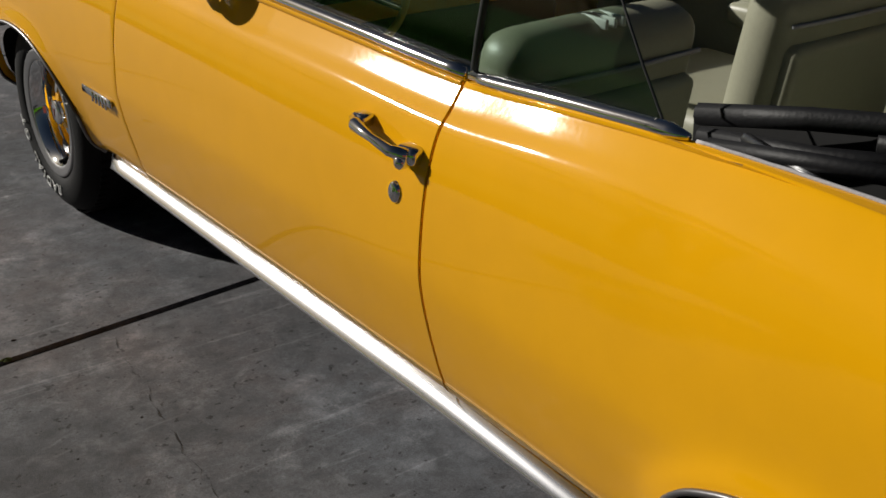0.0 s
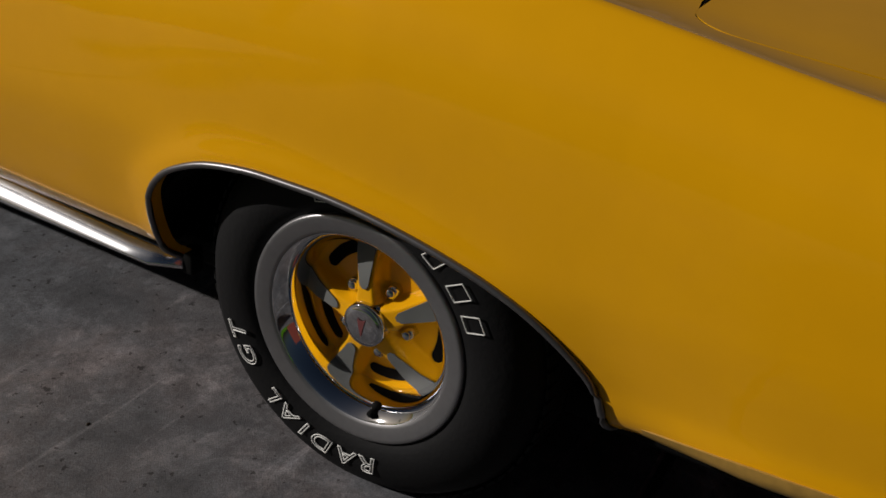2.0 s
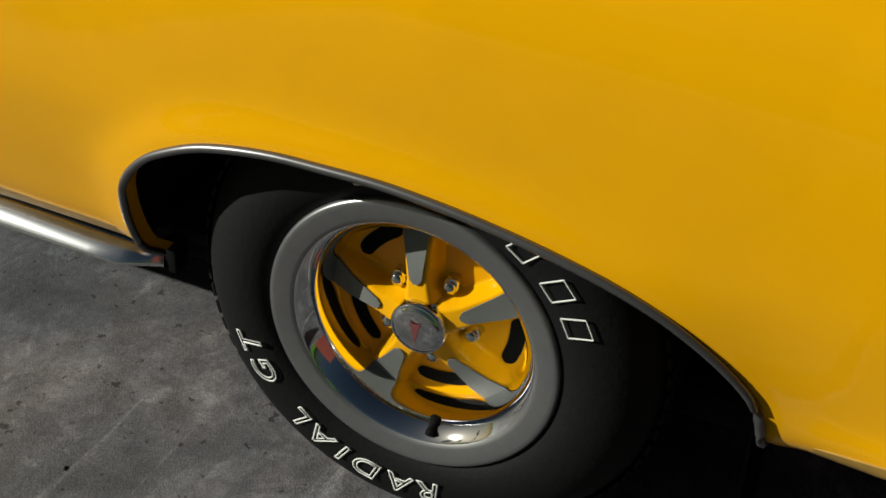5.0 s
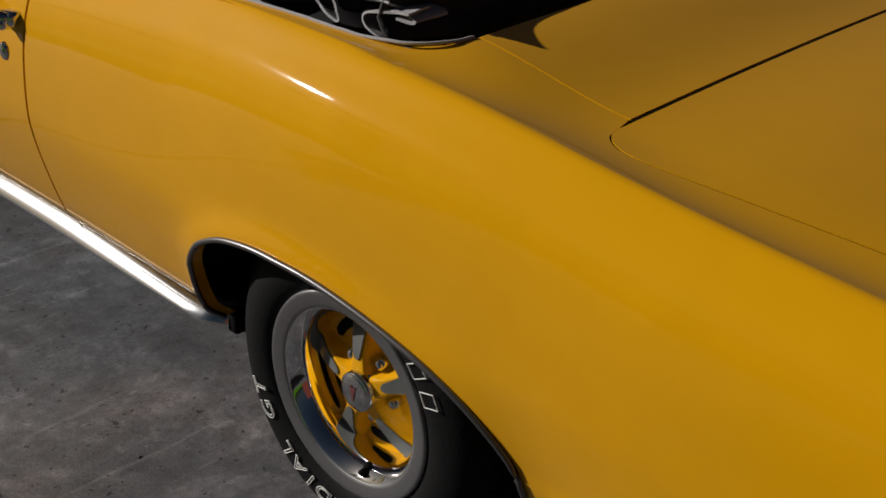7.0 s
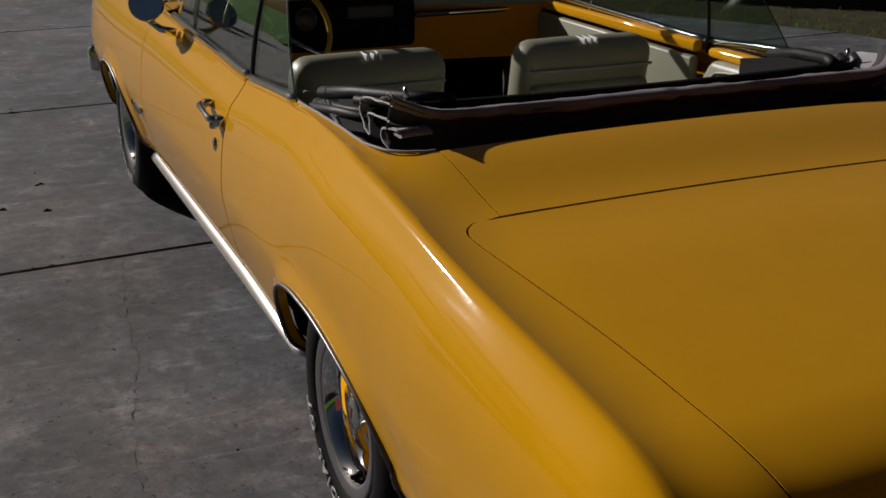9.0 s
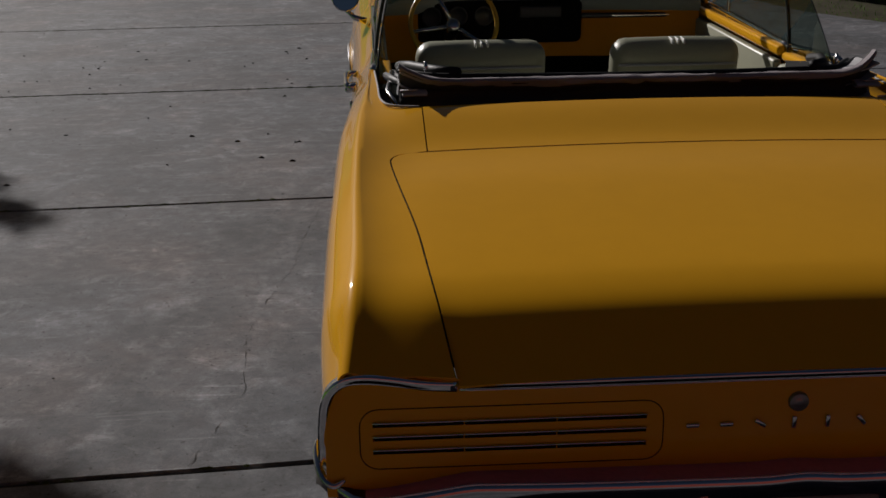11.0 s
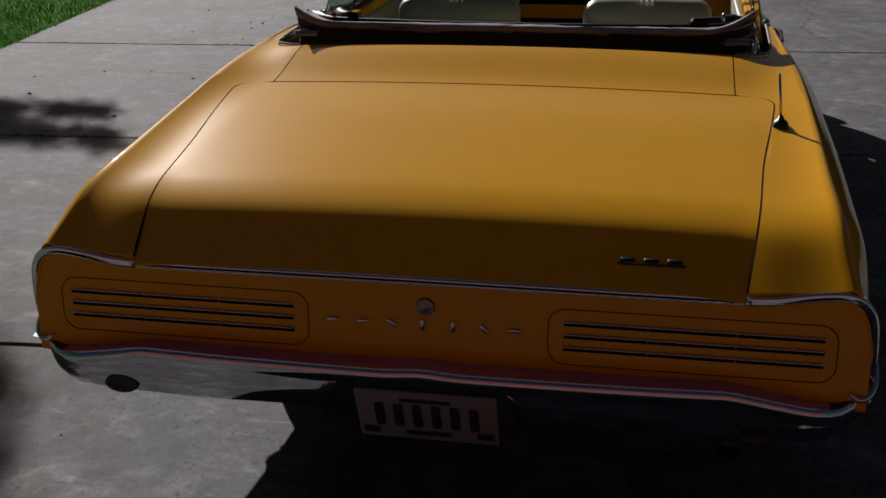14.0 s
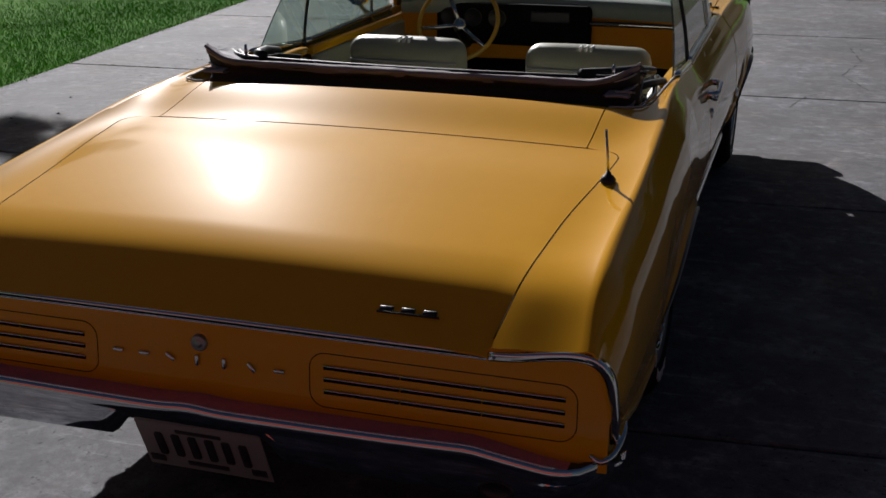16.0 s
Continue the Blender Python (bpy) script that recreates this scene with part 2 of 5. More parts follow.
def tube(pts, r, sides=8, bm=None, squash=1.0):
    """A round bar along points; r may be a number or one per point."""
    pts = [Vector(p) for p in pts]
    rows = []
    for i, p in enumerate(pts):
        d = (pts[min(i + 1, len(pts) - 1)] - pts[max(i - 1, 0)]).normalized()
        up = Vector((0, 0, 1)) if abs(d.z) < 0.9 else Vector((0, 1, 0))
        s = d.cross(up).normalized()
        u = s.cross(d)
        rr = r[i] if isinstance(r, (list, tuple)) else r
        rows.append([p + s * rr * math.cos(2 * math.pi * k / sides) + u * rr * squash * math.sin(2 * math.pi * k / sides) for k in range(sides)])
    return quads(rows, closed=True, bm=bm, caps=True)


def box(cx, cy, cz, sx, sy, sz, bevel=0.0, bm=None, m=None, seg=2):
    """A block with its edges rounded."""
    own = bmesh.new()
    bmesh.ops.create_cube(own, size=1, matrix=Matrix.Translation((cx, cy, cz)) @ Matrix.Diagonal((sx, sy, sz, 1)))
    if bevel:
        bmesh.ops.bevel(own, geom=own.edges[:], offset=bevel, segments=seg, affect="EDGES", profile=0.5)
    if m:
        own.transform(m)
    if bm is None:
        return own
    me = bpy.data.meshes.new("tmp")
    own.to_mesh(me)
    own.free()
    bm.from_mesh(me)
    bpy.data.meshes.remove(me)
    return bm


def lathe(profile, n=64, bm=None, axis_x=True):
    """Turns (r, x) points round the x axis."""
    rows = []
    for r, x in profile:
        rows.append([(x, r * math.cos(2 * math.pi * k / n), r * math.sin(2 * math.pi * k / n)) for k in range(n)])
    return quads(rows, closed=True, bm=bm)


def lerp(t, xs, ys):
    return float(np.interp(t, xs, ys))


def smooth_at(t, xs, ys):
    """A smooth curve through knots."""
    xs, ys = np.asarray(xs, float), np.asarray(ys, float)
    t = min(max(t, xs[0]), xs[-1])
    i = int(min(np.searchsorted(xs, t, side="right") - 1, len(xs) - 2))

    def slope(k):
        if k == 0:
            return (ys[1] - ys[0]) / (xs[1] - xs[0])
        if k == len(xs) - 1:
            return (ys[-1] - ys[-2]) / (xs[-1] - xs[-2])
        return (ys[k + 1] - ys[k - 1]) / (xs[k + 1] - xs[k - 1])

    h = xs[i + 1] - xs[i]
    s = (t - xs[i]) / h
    m0, m1 = slope(i) * h, slope(i + 1) * h
    return float((2 * s**3 - 3 * s**2 + 1) * ys[i] + (s**3 - 2 * s**2 + s) * m0 + (3 * s**2 - 2 * s**3) * ys[i + 1] + (s**3 - s**2) * m1)


def span(a, b, n):
    return [a + (b - a) * i / (n - 1) for i in range(n)]


# ---- the car's surfaces (rear axle near y = 0, nose towards +y) ----
REAR_Y, FRONT_Y, SEAM_R, SEAM_F = 0.032, 2.94, 0.968, 2.24
TAIL_Y, NOSE_Y = -1.325, 3.80


def deck_z(x, y):
    z = smooth_at(y, (-1.345, -1.26, -1.21, -1.19, -1.16, -1.12, -1.07, -0.88, -0.61, -0.34, -0.07, 0.2), (0.680, 0.7295, 0.7605, 0.7715, 0.783, 0.794, 0.804, 0.828, 0.857, 0.8755, 0.926, 0.932))
    return z + 0.003 + 0.011 * (1 - (x / 0.66) ** 2)


def widest(y):
    return smooth_at(y, (-1.345, -1.1, -0.6, 0.0, 0.5, 1.0, 1.8, 2.4, 3.0, 3.5, 3.8), (0.886, 0.893, 0.896, 0.891, 0.877, 0.868, 0.869, 0.875, 0.884, 0.875, 0.85))


def crown(y):
    x = smooth_at(y, (-1.345, -1.2, -1.0, -0.6, -0.2, 0.2, 0.5, 0.95, 1.6, 2.3, 3.0, 3.8), (0.853, 0.837, 0.83, 0.834, 0.828, 0.81, 0.798, 0.793, 0.79, 0.795, 0.80, 0.785))
    z = smooth_at(y, (-1.345, -1.26, -1.2, -1.15, -1.08, -0.95, -0.6, -0.2, 0.2, 0.5, 0.72, 0.97, 1.3, 1.6, 2.3, 3.0, 3.8), (0.714, 0.7555, 0.784, 0.803, 0.819, 0.834, 0.868, 0.910, 0.924, 0.916, 0.90, 0.88, 0.884, 0.889, 0.90, 0.895, 0.85))
    return x, z


def lid_edge(y):
    """Half the width of the boot lid at y, with its rounded front corners."""
    x = smooth_at(y, (-1.345, -1.24, -1.1, -0.85, -0.6, -0.45, -0.3), (0.636, 0.653, 0.67, 0.69, 0.721, 0.737, 0.745))
    r, d = 0.075, -0.362 - y
    if d < r:
        x -= r - math.sqrt(max(r * r - (r - d) ** 2, 0))
    return x


def inner_edge(y):
    """Where the upper skin of the flank ends: boot lid, deck seam, cockpit."""
    if y <= -0.372:
        return lid_edge(y) + 0.0042
    if y < -0.358:
        return 0.646 + (lid_edge(-0.372) + 0.0042 - 0.646) * (-0.358 - y) / 0.014
    if y < -0.075:
        return 0.646
    if y < SEAM_F:
        return lerp(y, (-0.075, -0.06, -0.02, 0.05, 0.11, 0.45, 0.97, 2.3), (0.65, 0.70, 0.738, 0.756, 0.761, 0.772, 0.765, 0.765))
    return lerp(y, (SEAM_F, 3.8), (0.735, 0.70))


def inner_z(y):
    x = inner_edge(y)
    if y < -0.04:
        return deck_z(x, y)
    if y < SEAM_F:
        return crown(y)[1] + lerp(y, (-0.04, 0.3, 0.5, 1.0), (0.0, 0.002, 0.006, 0.01))
    return crown(y)[1] + 0.004


QS = (0.0, 0.055, 0.14, 0.25, 0.34, 0.47, 0.6, 0.69, 0.75, 0.87, 1.0)


def section(y):
    w, (xc, zc) = widest(y), crown(y)
    xi, zi = (0.72, top_z(0.72, y)) if y < -0.04 else (inner_edge(y), inner_z(y))
    zb = lerp(y, (-1.345, -1.25, -0.9, -0.41, 0.42, 2.6, 3.3, 3.8), (0.507, 0.455, 0.358, 0.318, 0.297, 0.296, 0.305, 0.40))
    xb = lerp(y, (-1.345, -0.9, -0.4, 0.42, 3.3, 3.8), (0.845, 0.81, 0.775, 0.783, 0.785, 0.8))
    zm = min(0.59, zc - 0.09)
    kx, kz = (lerp(y, (-1.2, -0.75, -0.25, 0.3), v) for v in ((0.006, 0.007, 0.007, 0.009), (0.012, 0.021, 0.031, 0.031)))
    full = lerp(y, (-1.345, -1.15, -0.6, -0.38), (0.2, 1.0, 1.0, 0.0))
    w += 0.005 * full
    xb += 0.036 * full
    round_out = 0.016 * lerp(y, (-1.32, -1.1, 0.0, 0.45), (0.0, 1.0, 1.0, 0.0))
    xs = (xb, w - 0.056 + 0.038 * full, w - 0.03 + 0.016 * full, w - 0.006 + 0.003 * full, w, w - 0.012 + round_out * 0.7, w - 0.25 * (w - xc) - 0.018 + round_out, xc + kx + round_out * 0.4, xc - 0.012, (xc + xi) / 2, xi)
    zs = (zb, zb + 0.036 + 0.01 * full, zb + 0.4 * (zm - zb), zb + 0.76 * (zm - zb), zm, zm + 0.44 * (zc - zm), zm + 0.75 * (zc - zm), zc - kz, zc + 0.0, top_z((xc + xi) / 2, y) if y < -0.04 else zc + 0.42 * (zi - zc) - 0.001, zi)
    return xs, zs


_cache = {}


def flank(y, q, side=-1):
    key = round(y, 5)
    if key not in _cache:
        _cache[key] = section(y)
    xs, zs = _cache[key]
    if q > 0.75 and y < 0.06:
        # the level top of the wing, one surface with the deck and the lid
        x = xs[8] + (inner_edge(y) - xs[8]) * (q - 0.75) / 0.25
        f = min(max((y + 0.06) / 0.12, 0), 1)
        z, old = top_z(x, y), smooth_at(q, QS, zs) if f else 0
        return Vector((side * x, y, z + (old - z) * f * f * (3 - 2 * f)))
    return Vector((side * smooth_at(q, QS, xs), y, smooth_at(q, QS, zs)))


def top_z(x, y):
    """Height of lid, deck and wing top: the crowned middle runs smoothly into the wing's crown."""
    x, (xc, zc) = abs(x), crown(y)
    x1 = xc - 0.012
    # behind the lid's crease the wing falls more gently than the lid beside it
    ease = smooth_at(y, (-1.345, -1.325, -1.26, -1.21, -1.19, -1.16, -1.12, -1.07, -1.0), (0.012, 0.010, 0.007, 0.0015, 0.0, 0.0, 0.0, 0.0, 0.0)) if y < -1.0 and x > lid_edge(y) + 0.002 else 0.0
    if x <= 0.65:
        return deck_z(x, y) + ease
    h = x1 - 0.65
    s = min((x - 0.65) / h, 1.0)
    z0, m0, m1 = deck_z(0.65, y) + ease, lerp(y, (-1.2, -1.12, -1.0), (0.16, 0.07, -0.05)) * h, lerp(y, (-1.2, -1.1, -0.3, 0.0), (0.26, 0.34, 0.32, 0.15)) * h
    return (2 * s**3 - 3 * s**2 + 1) * z0 + (s**3 - 2 * s**2 + s) * m0 + (3 * s**2 - 2 * s**3) * zc + (s**3 - s**2) * m1


def q_at(y, z):
    """The place along the section where it reaches the height z, below the crown."""
    lo, hi = 0.0, 0.66
    for _ in range(24):
        m = (lo + hi) / 2
        if flank(y, m).z < z:
            lo = m
        else:
            hi = m
    return lo


def flare(p, side, d):
    """Pushes the skin out a little where it rolls into the wheel arch."""
    return Vector((p.x + side * 0.012 * math.exp(-((d / 0.034) ** 2)), p.y, p.z))


REAR_ARCH = [(0.418, 0.305), (0.419, 0.355), (0.418, 0.405), (0.405, 0.452), (0.362, 0.502), (0.313, 0.532), (0.26, 0.553), (0.18, 0.568), (0.106, 0.572), (0.036, 0.573), (-0.032, 0.568), (-0.098, 0.559), (-0.163, 0.546), (-0.227, 0.528), (-0.291, 0.499), (-0.355, 0.45), (-0.386, 0.405), (-0.396, 0.355), (-0.4, 0.32)]
FRONT_ARCH = [(2.575, 0.306), (2.58, 0.38), (2.605, 0.44), (2.66, 0.50), (2.73, 0.548), (2.82, 0.582), (2.92, 0.595), (3.04, 0.588), (3.15, 0.555), (3.235, 0.5), (3.29, 0.43), (3.31, 0.37), (3.315, 0.312)]


def resample(pts, n):
    d = [0.0]
    for a, b in zip(pts, pts[1:]):
        d.append(d[-1] + math.dist(a, b))
    return [(smooth_at(t, d, [p[0] for p in pts]), smooth_at(t, d, [p[1] for p in pts])) for t in span(0, d[-1], n)]


def wing(y_front, y_rear, arch, side, q_mid=0.40, q_top=1.0, ny=90):
    """A quarter panel or fender: a ring of skin round the wheel arch and a band above it."""
    bm = bmesh.new()
    ys = span(y_front, y_rear, ny)
    if y_rear < -1:
        ys = sorted(set([round(v, 4) for v in ys] + [-0.35, -0.358, -0.365, -0.372, -0.377, -0.385, -0.395, -0.41, -0.425, -0.076, -0.074, -0.06, -0.04, -0.02, 0.01, 0.05]), reverse=True)
    qs_top = span(q_mid, q_top, 30)
    quads([[flank(y, q, side) for q in qs_top] for y in ys], bm=bm, flip=side > 0)
    left = [(y_front, q) for q in span(0, q_mid, 12)]
    right = [(y_rear, q) for q in span(q_mid, 0, 12)]
    a0, a1 = arch[0], arch[-1]
    bot_a = [(y, 0.0) for y in span(a0[0], y_front, 16)][:-1] if a0[0] < y_front - 0.01 else [(y, 0.0) for y in span(a0[0], y_front, 16)][:-1]
    bot_b = [(y, 0.0) for y in span(y_rear, a1[0], 16)][1:]
    outer = bot_a + left + [(y, q_mid) for y in ys[1:-1]] + right + bot_b
    n = len(outer)
    # match the arch to the rim so that the spokes fan out evenly
    na, nl, nt_, nr, nb = len(bot_a), len(left), len(ys) - 2, len(right), len(bot_b)
    total = 200
    fine = resample(arch, total + 1)
    w = [0.35] * na + [0.8] * nl + [1.0] * nt_ + [0.8] * nr + [0.35] * nb
    acc = np.cumsum(w)
    acc = (acc - acc[0]) / (acc[-1] - acc[0])
    inner = [fine[int(round(a * total))] for a in acc]
    inner_q = [(y, q_at(y, z)) for y, z in inner]
    inner_q[0], inner_q[-1] = (a0[0], 0.0), (a1[0], 0.0)
    rim = np.array([(y, flank(y, q, side).z) for y, q in inner_q])
    rows = []
    for s in (0, 0.03, 0.07, 0.12, 0.18, 0.26, 0.36, 0.48, 0.6, 0.72, 0.84, 0.93, 1.0):
        row = []
        for (yi, qi), (yo, qo) in zip(inner_q, outer):
            y, q = yi + (yo - yi) * s, qi + (qo - qi) * s
            p = flank(y, q, side)
            row.append(flare(p, side, float(np.hypot(rim[:, 0] - p.y, rim[:, 1] - p.z).min())) if s < 1 else p)
        rows.append(row)
    quads(rows, bm=bm, flip=side < 0)
    lip = rows[0]
    quads([[p - Vector((side * 0.025, 0, 0)) for p in lip], lip], bm=bm, flip=side < 0)
    bmesh.ops.remove_doubles(bm, verts=bm.verts, dist=0.0004)
    return bm, lip


# ---- ground ----
def joint_y(k, x):
    base = (-8.5, -5.8, -3.1, -0.42, 2.115, 4.79, 7.72, 10.6, 13.5, 16.4, 19.4)[k]
    return base + (0.075 if k == 3 else 0.06) * (x + 1)


def ground_z(y):
    """The drive rises very slightly towards the wall behind."""
    return 0.0068 * (2.94 - max(min(y, 2.94), -4.0))


def left_edge(y):
    return -3.92 - 0.118 * y + 0.02 * math.sin(y * 2.1)


def right_edge(y):
    return lerp(y, (-10, 4.5, 7, 8.7, 10, 30), (6.2, 5.6, 3.8, 3.2, 2.7, 2.4))


def build_ground():
    bm = bmesh.new()
    quads([[(x, y, -0.035 - (0.0 if abs(x) < 80 else 0.5)) for x in (-400, -60, -20, 0, 20, 60, 400)] for y in (-400, -60, -20, 0, 20, 60, 400)], bm=bm, flip=True)
    tagged(part("ground", bm, SOIL), "flat lawn soil reaching to the horizon", "ground", kind="structure")
    drive = tagged(new("driveway"), "grey broom-finished concrete driveway of large slabs", "driveway", kind="structure")
    bm = quads([[(left_edge(y), y, ground_z(y) - 0.011), (right_edge(y) - 0.03, y, ground_z(y) - 0.011)] for y in span(-8.7, 19.2, 80)], flip=True)
    part("joint_filler", bm, JOINT, drive, "dark dirt in the slab joints")
    for k in range(10):
        bm = bmesh.new()
        g = 0.0085
        n = 26
        ra, rb = right_edge(joint_y(k, 4)), right_edge(joint_y(k + 1, 4))
        a, b = [], []
        for i in range(n):
            f = i / (n - 1)
            xa = left_edge(joint_y(k, -4.2))
            xb = left_edge(joint_y(k + 1, -4.4))
            xa, xb = xa + (ra - xa) * f, xb + (rb - xb) * f
            j = 0.004 * noise.noise((xa * 3, k * 7.0, 0))
            j2 = 0.004 * noise.noise((xb * 3, k * 7.0 + 7.0, 0))
            a.append((xa, joint_y(k, xa) + g + j))
            b.append((xb, joint_y(k + 1, xb) - g + j2))
        e = 0.006
        ra, rb = [(x, y + e) for x, y in a], [(x, y - e) for x, y in b]
        rows = [[(x, y, -0.03) for x, y in a], [(x, y, ground_z(y) - e) for x, y in a]] + [[(xa + (xb - xa) * f, ya + (yb - ya) * f, ground_z(ya + (yb - ya) * f)) for (xa, ya), (xb, yb) in zip(ra, rb)] for f in (0, 0.31, 0.65, 1)] + [[(x, y, ground_z(y) - e) for x, y in b], [(x, y, -0.03) for x, y in b]]
        quads(rows, bm=bm, flip=True)
        part("slab", bm, CONCRETE, drive, smooth=False)
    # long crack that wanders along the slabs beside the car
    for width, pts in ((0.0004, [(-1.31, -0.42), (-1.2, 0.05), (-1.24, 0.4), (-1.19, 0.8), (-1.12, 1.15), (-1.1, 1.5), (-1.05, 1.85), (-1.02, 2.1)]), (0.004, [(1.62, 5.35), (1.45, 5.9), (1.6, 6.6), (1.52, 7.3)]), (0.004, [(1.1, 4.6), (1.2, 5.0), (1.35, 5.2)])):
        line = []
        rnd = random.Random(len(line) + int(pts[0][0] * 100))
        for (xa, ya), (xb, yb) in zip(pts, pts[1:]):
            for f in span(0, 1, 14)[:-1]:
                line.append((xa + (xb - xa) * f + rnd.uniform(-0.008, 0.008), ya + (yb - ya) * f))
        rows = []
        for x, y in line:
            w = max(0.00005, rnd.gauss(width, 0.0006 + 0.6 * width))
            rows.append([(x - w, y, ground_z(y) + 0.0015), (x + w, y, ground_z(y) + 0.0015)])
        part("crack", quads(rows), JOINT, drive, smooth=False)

    # unseen wall added to close the drive and bounce red light onto the tail
    bm = bmesh.new()
    box(0.6, -8.1, 1.6, 13.0, 0.25, 3.25, 0.01, bm)
    tagged(part("bounce_wall", bm, STUCCO, smooth=False), "unseen plain reddish stucco wall added behind the driveway", "wall", kind="structure")


build_ground()


# ---- the car ----
car = thing("convertible_car", "glossy yellow two-door convertible, top folded down, parked on concrete", "car")


def build_shell():
    for s in (-1, 1):
        bm, lip = wing(SEAM_R - 0.003, TAIL_Y, REAR_ARCH, s)
        quarter = part("quarter_panel", bm, PAINT, car, solid=0.005, face=(s, 0, 0))
        part("arch_trim", tube([p + Vector((s * 0.003, 0, -0.001)) for p in lip[::2]], 0.0055, 6), TRIM, quarter, "thin dull grey wheel arch trim")
        bm, lip = wing(NOSE_Y, SEAM_F + 0.003, [(y, z) for y, z in FRONT_ARCH][::-1], s, ny=60)
        fender = part("front_fender", bm, PAINT, car, solid=0.005, face=(s, 0, 0))
        part("arch_trim", tube([p + Vector((s * 0.003, 0, -0.001)) for p in lip[::3]], 0.0055, 6), TRIM, fender, "thin dull grey wheel arch trim")
        door = part("door", quads([[flank(y, q, s) for q in [0, 0.006] + span(0.02, 0.985, 58) + [0.994, 1]] for y in [SEAM_F - 0.003, SEAM_F - 0.006] + span(SEAM_F - 0.02, SEAM_R + 0.02, 58) + [SEAM_R + 0.006, SEAM_R + 0.003]], flip=s > 0), PAINT, car, solid=0.005, face=(s, 0, 0))
        build_door_fittings(door, s)
        # bright sill strip with its ribbed foot
        prof = [(0.775, 0.257), (0.799, 0.257), (0.809, 0.260), (0.8135, 0.266), (0.8115, 0.2715), (0.808, 0.278), (0.8035, 0.2845), (0.798, 0.2905), (0.7915, 0.2958), (0.784, 0.2995), (0.775, 0.301)]
        rows = []
        for y in span(2.575, 0.432, 40):
            k = min(1.0, (y - 0.425) / 0.03) if y < 0.5 else min(1.0, (2.58 - y) / 0.02)
            slim = 1 - 0.38 * max(0.0, (1.05 - y) / 0.62)
            rows.append([(s * (0.775 + (x - 0.775) * max(k, 0.15)), y, 0.257 + (z - 0.257) * slim) for x, z in prof])
        part("sill_strip", quads(rows, flip=s > 0, closed=True, caps=True), SILL, car, "polished bright metal rocker strip", face=(s, 0, 0.5))
        # strips along the lower edge of the body, coloured brown for its shade
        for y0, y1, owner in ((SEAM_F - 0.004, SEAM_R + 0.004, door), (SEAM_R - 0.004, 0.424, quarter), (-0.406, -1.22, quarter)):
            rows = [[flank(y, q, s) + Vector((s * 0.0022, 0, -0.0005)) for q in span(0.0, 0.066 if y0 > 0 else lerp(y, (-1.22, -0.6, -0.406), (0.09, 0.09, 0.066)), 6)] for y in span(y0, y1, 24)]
            part("rocker_edge", quads(rows, flip=s > 0), ROCKER, owner, "lower body edge, its shade put into a brownish colour", solid=0.003, face=(s, 0, 0))
        # wheel housings
        for yc, r in ((REAR_Y, 0.425), (FRONT_Y, 0.39)):
            pts = [(yc + r * math.cos(a), 0.30 + r * 0.70 * math.sin(a)) for a in span(0, math.pi, 30)]
            rows = [[(s * (abs(flank(y, q_at(y, z)).x) - 0.02), y, z) for y, z in pts], [(s * 0.5, y, z) for y, z in pts], [(s * 0.5, yc, 0.3)] * 30]
            part("wheel_housing", quads(rows), BLACK, car, smooth=False)
        part("arch_bracket", box(s * 0.765, 0.425, 0.272, 0.03, 0.03, 0.05, 0.006), BLACK, car)
        part("arch_bracket", box(s * 0.80, -0.392, 0.322, 0.02, 0.012, 0.02, 0.004), DULL, car)


def build_door_fittings(door, s):
    z = 0.776
    x = abs(flank(1.05, q_at(1.05, z)).x)
    # chrome pull handle: base pads, a waisted grip and a thumb button
    bm = tube([(s * (x + 0.022), 1.165, z + 0.012), (s * (x + 0.034), 1.14, z + 0.01), (s * (x + 0.036), 1.09, z + 0.002), (s * (x + 0.034), 1.04, z - 0.006), (s * (x + 0.02), 1.005, z - 0.01)], [0.010, 0.013, 0.008, 0.0105, 0.014], 10)
    handle = part("door_handle", bm, CHROME, door, "chrome pull handle")
    part("handle_base", box(s * (x + 0.008), 1.157, z + 0.012, 0.03, 0.034, 0.022, 0.006), CHROME, handle)
    part("handle_base", box(s * (x + 0.008), 1.015, z - 0.010, 0.035, 0.05, 0.03, 0.009), CHROME, handle)
    bm = lathe([(0.0, 0.012), (0.008, 0.011), (0.012, 0.006), (0.012, -0.01)], 20)
    bm.transform(Matrix.Translation((s * (x + 0.028), 1.015, z - 0.02)) @ Matrix.Scale(s, 4, (1, 0, 0)))
    part("thumb_button", bm, CHROME, handle)
    zk = 0.69
    xk = abs(flank(1.05, q_at(1.05, zk)).x)
    bm = lathe([(0.0, 0.0065), (0.006, 0.0065), (0.0075, 0.005), (0.0135, 0.006), (0.0165, 0.003), (0.0175, -0.003)], 28)
    bm.transform(Matrix.Translation((s * xk, 1.05, zk)) @ Matrix.Scale(s, 4, (1, 0, 0)) @ Matrix.Diagonal((1, 0.85, 1.15, 1)))
    part("door_lock", bm, CHROME, door, "round chrome key lock")


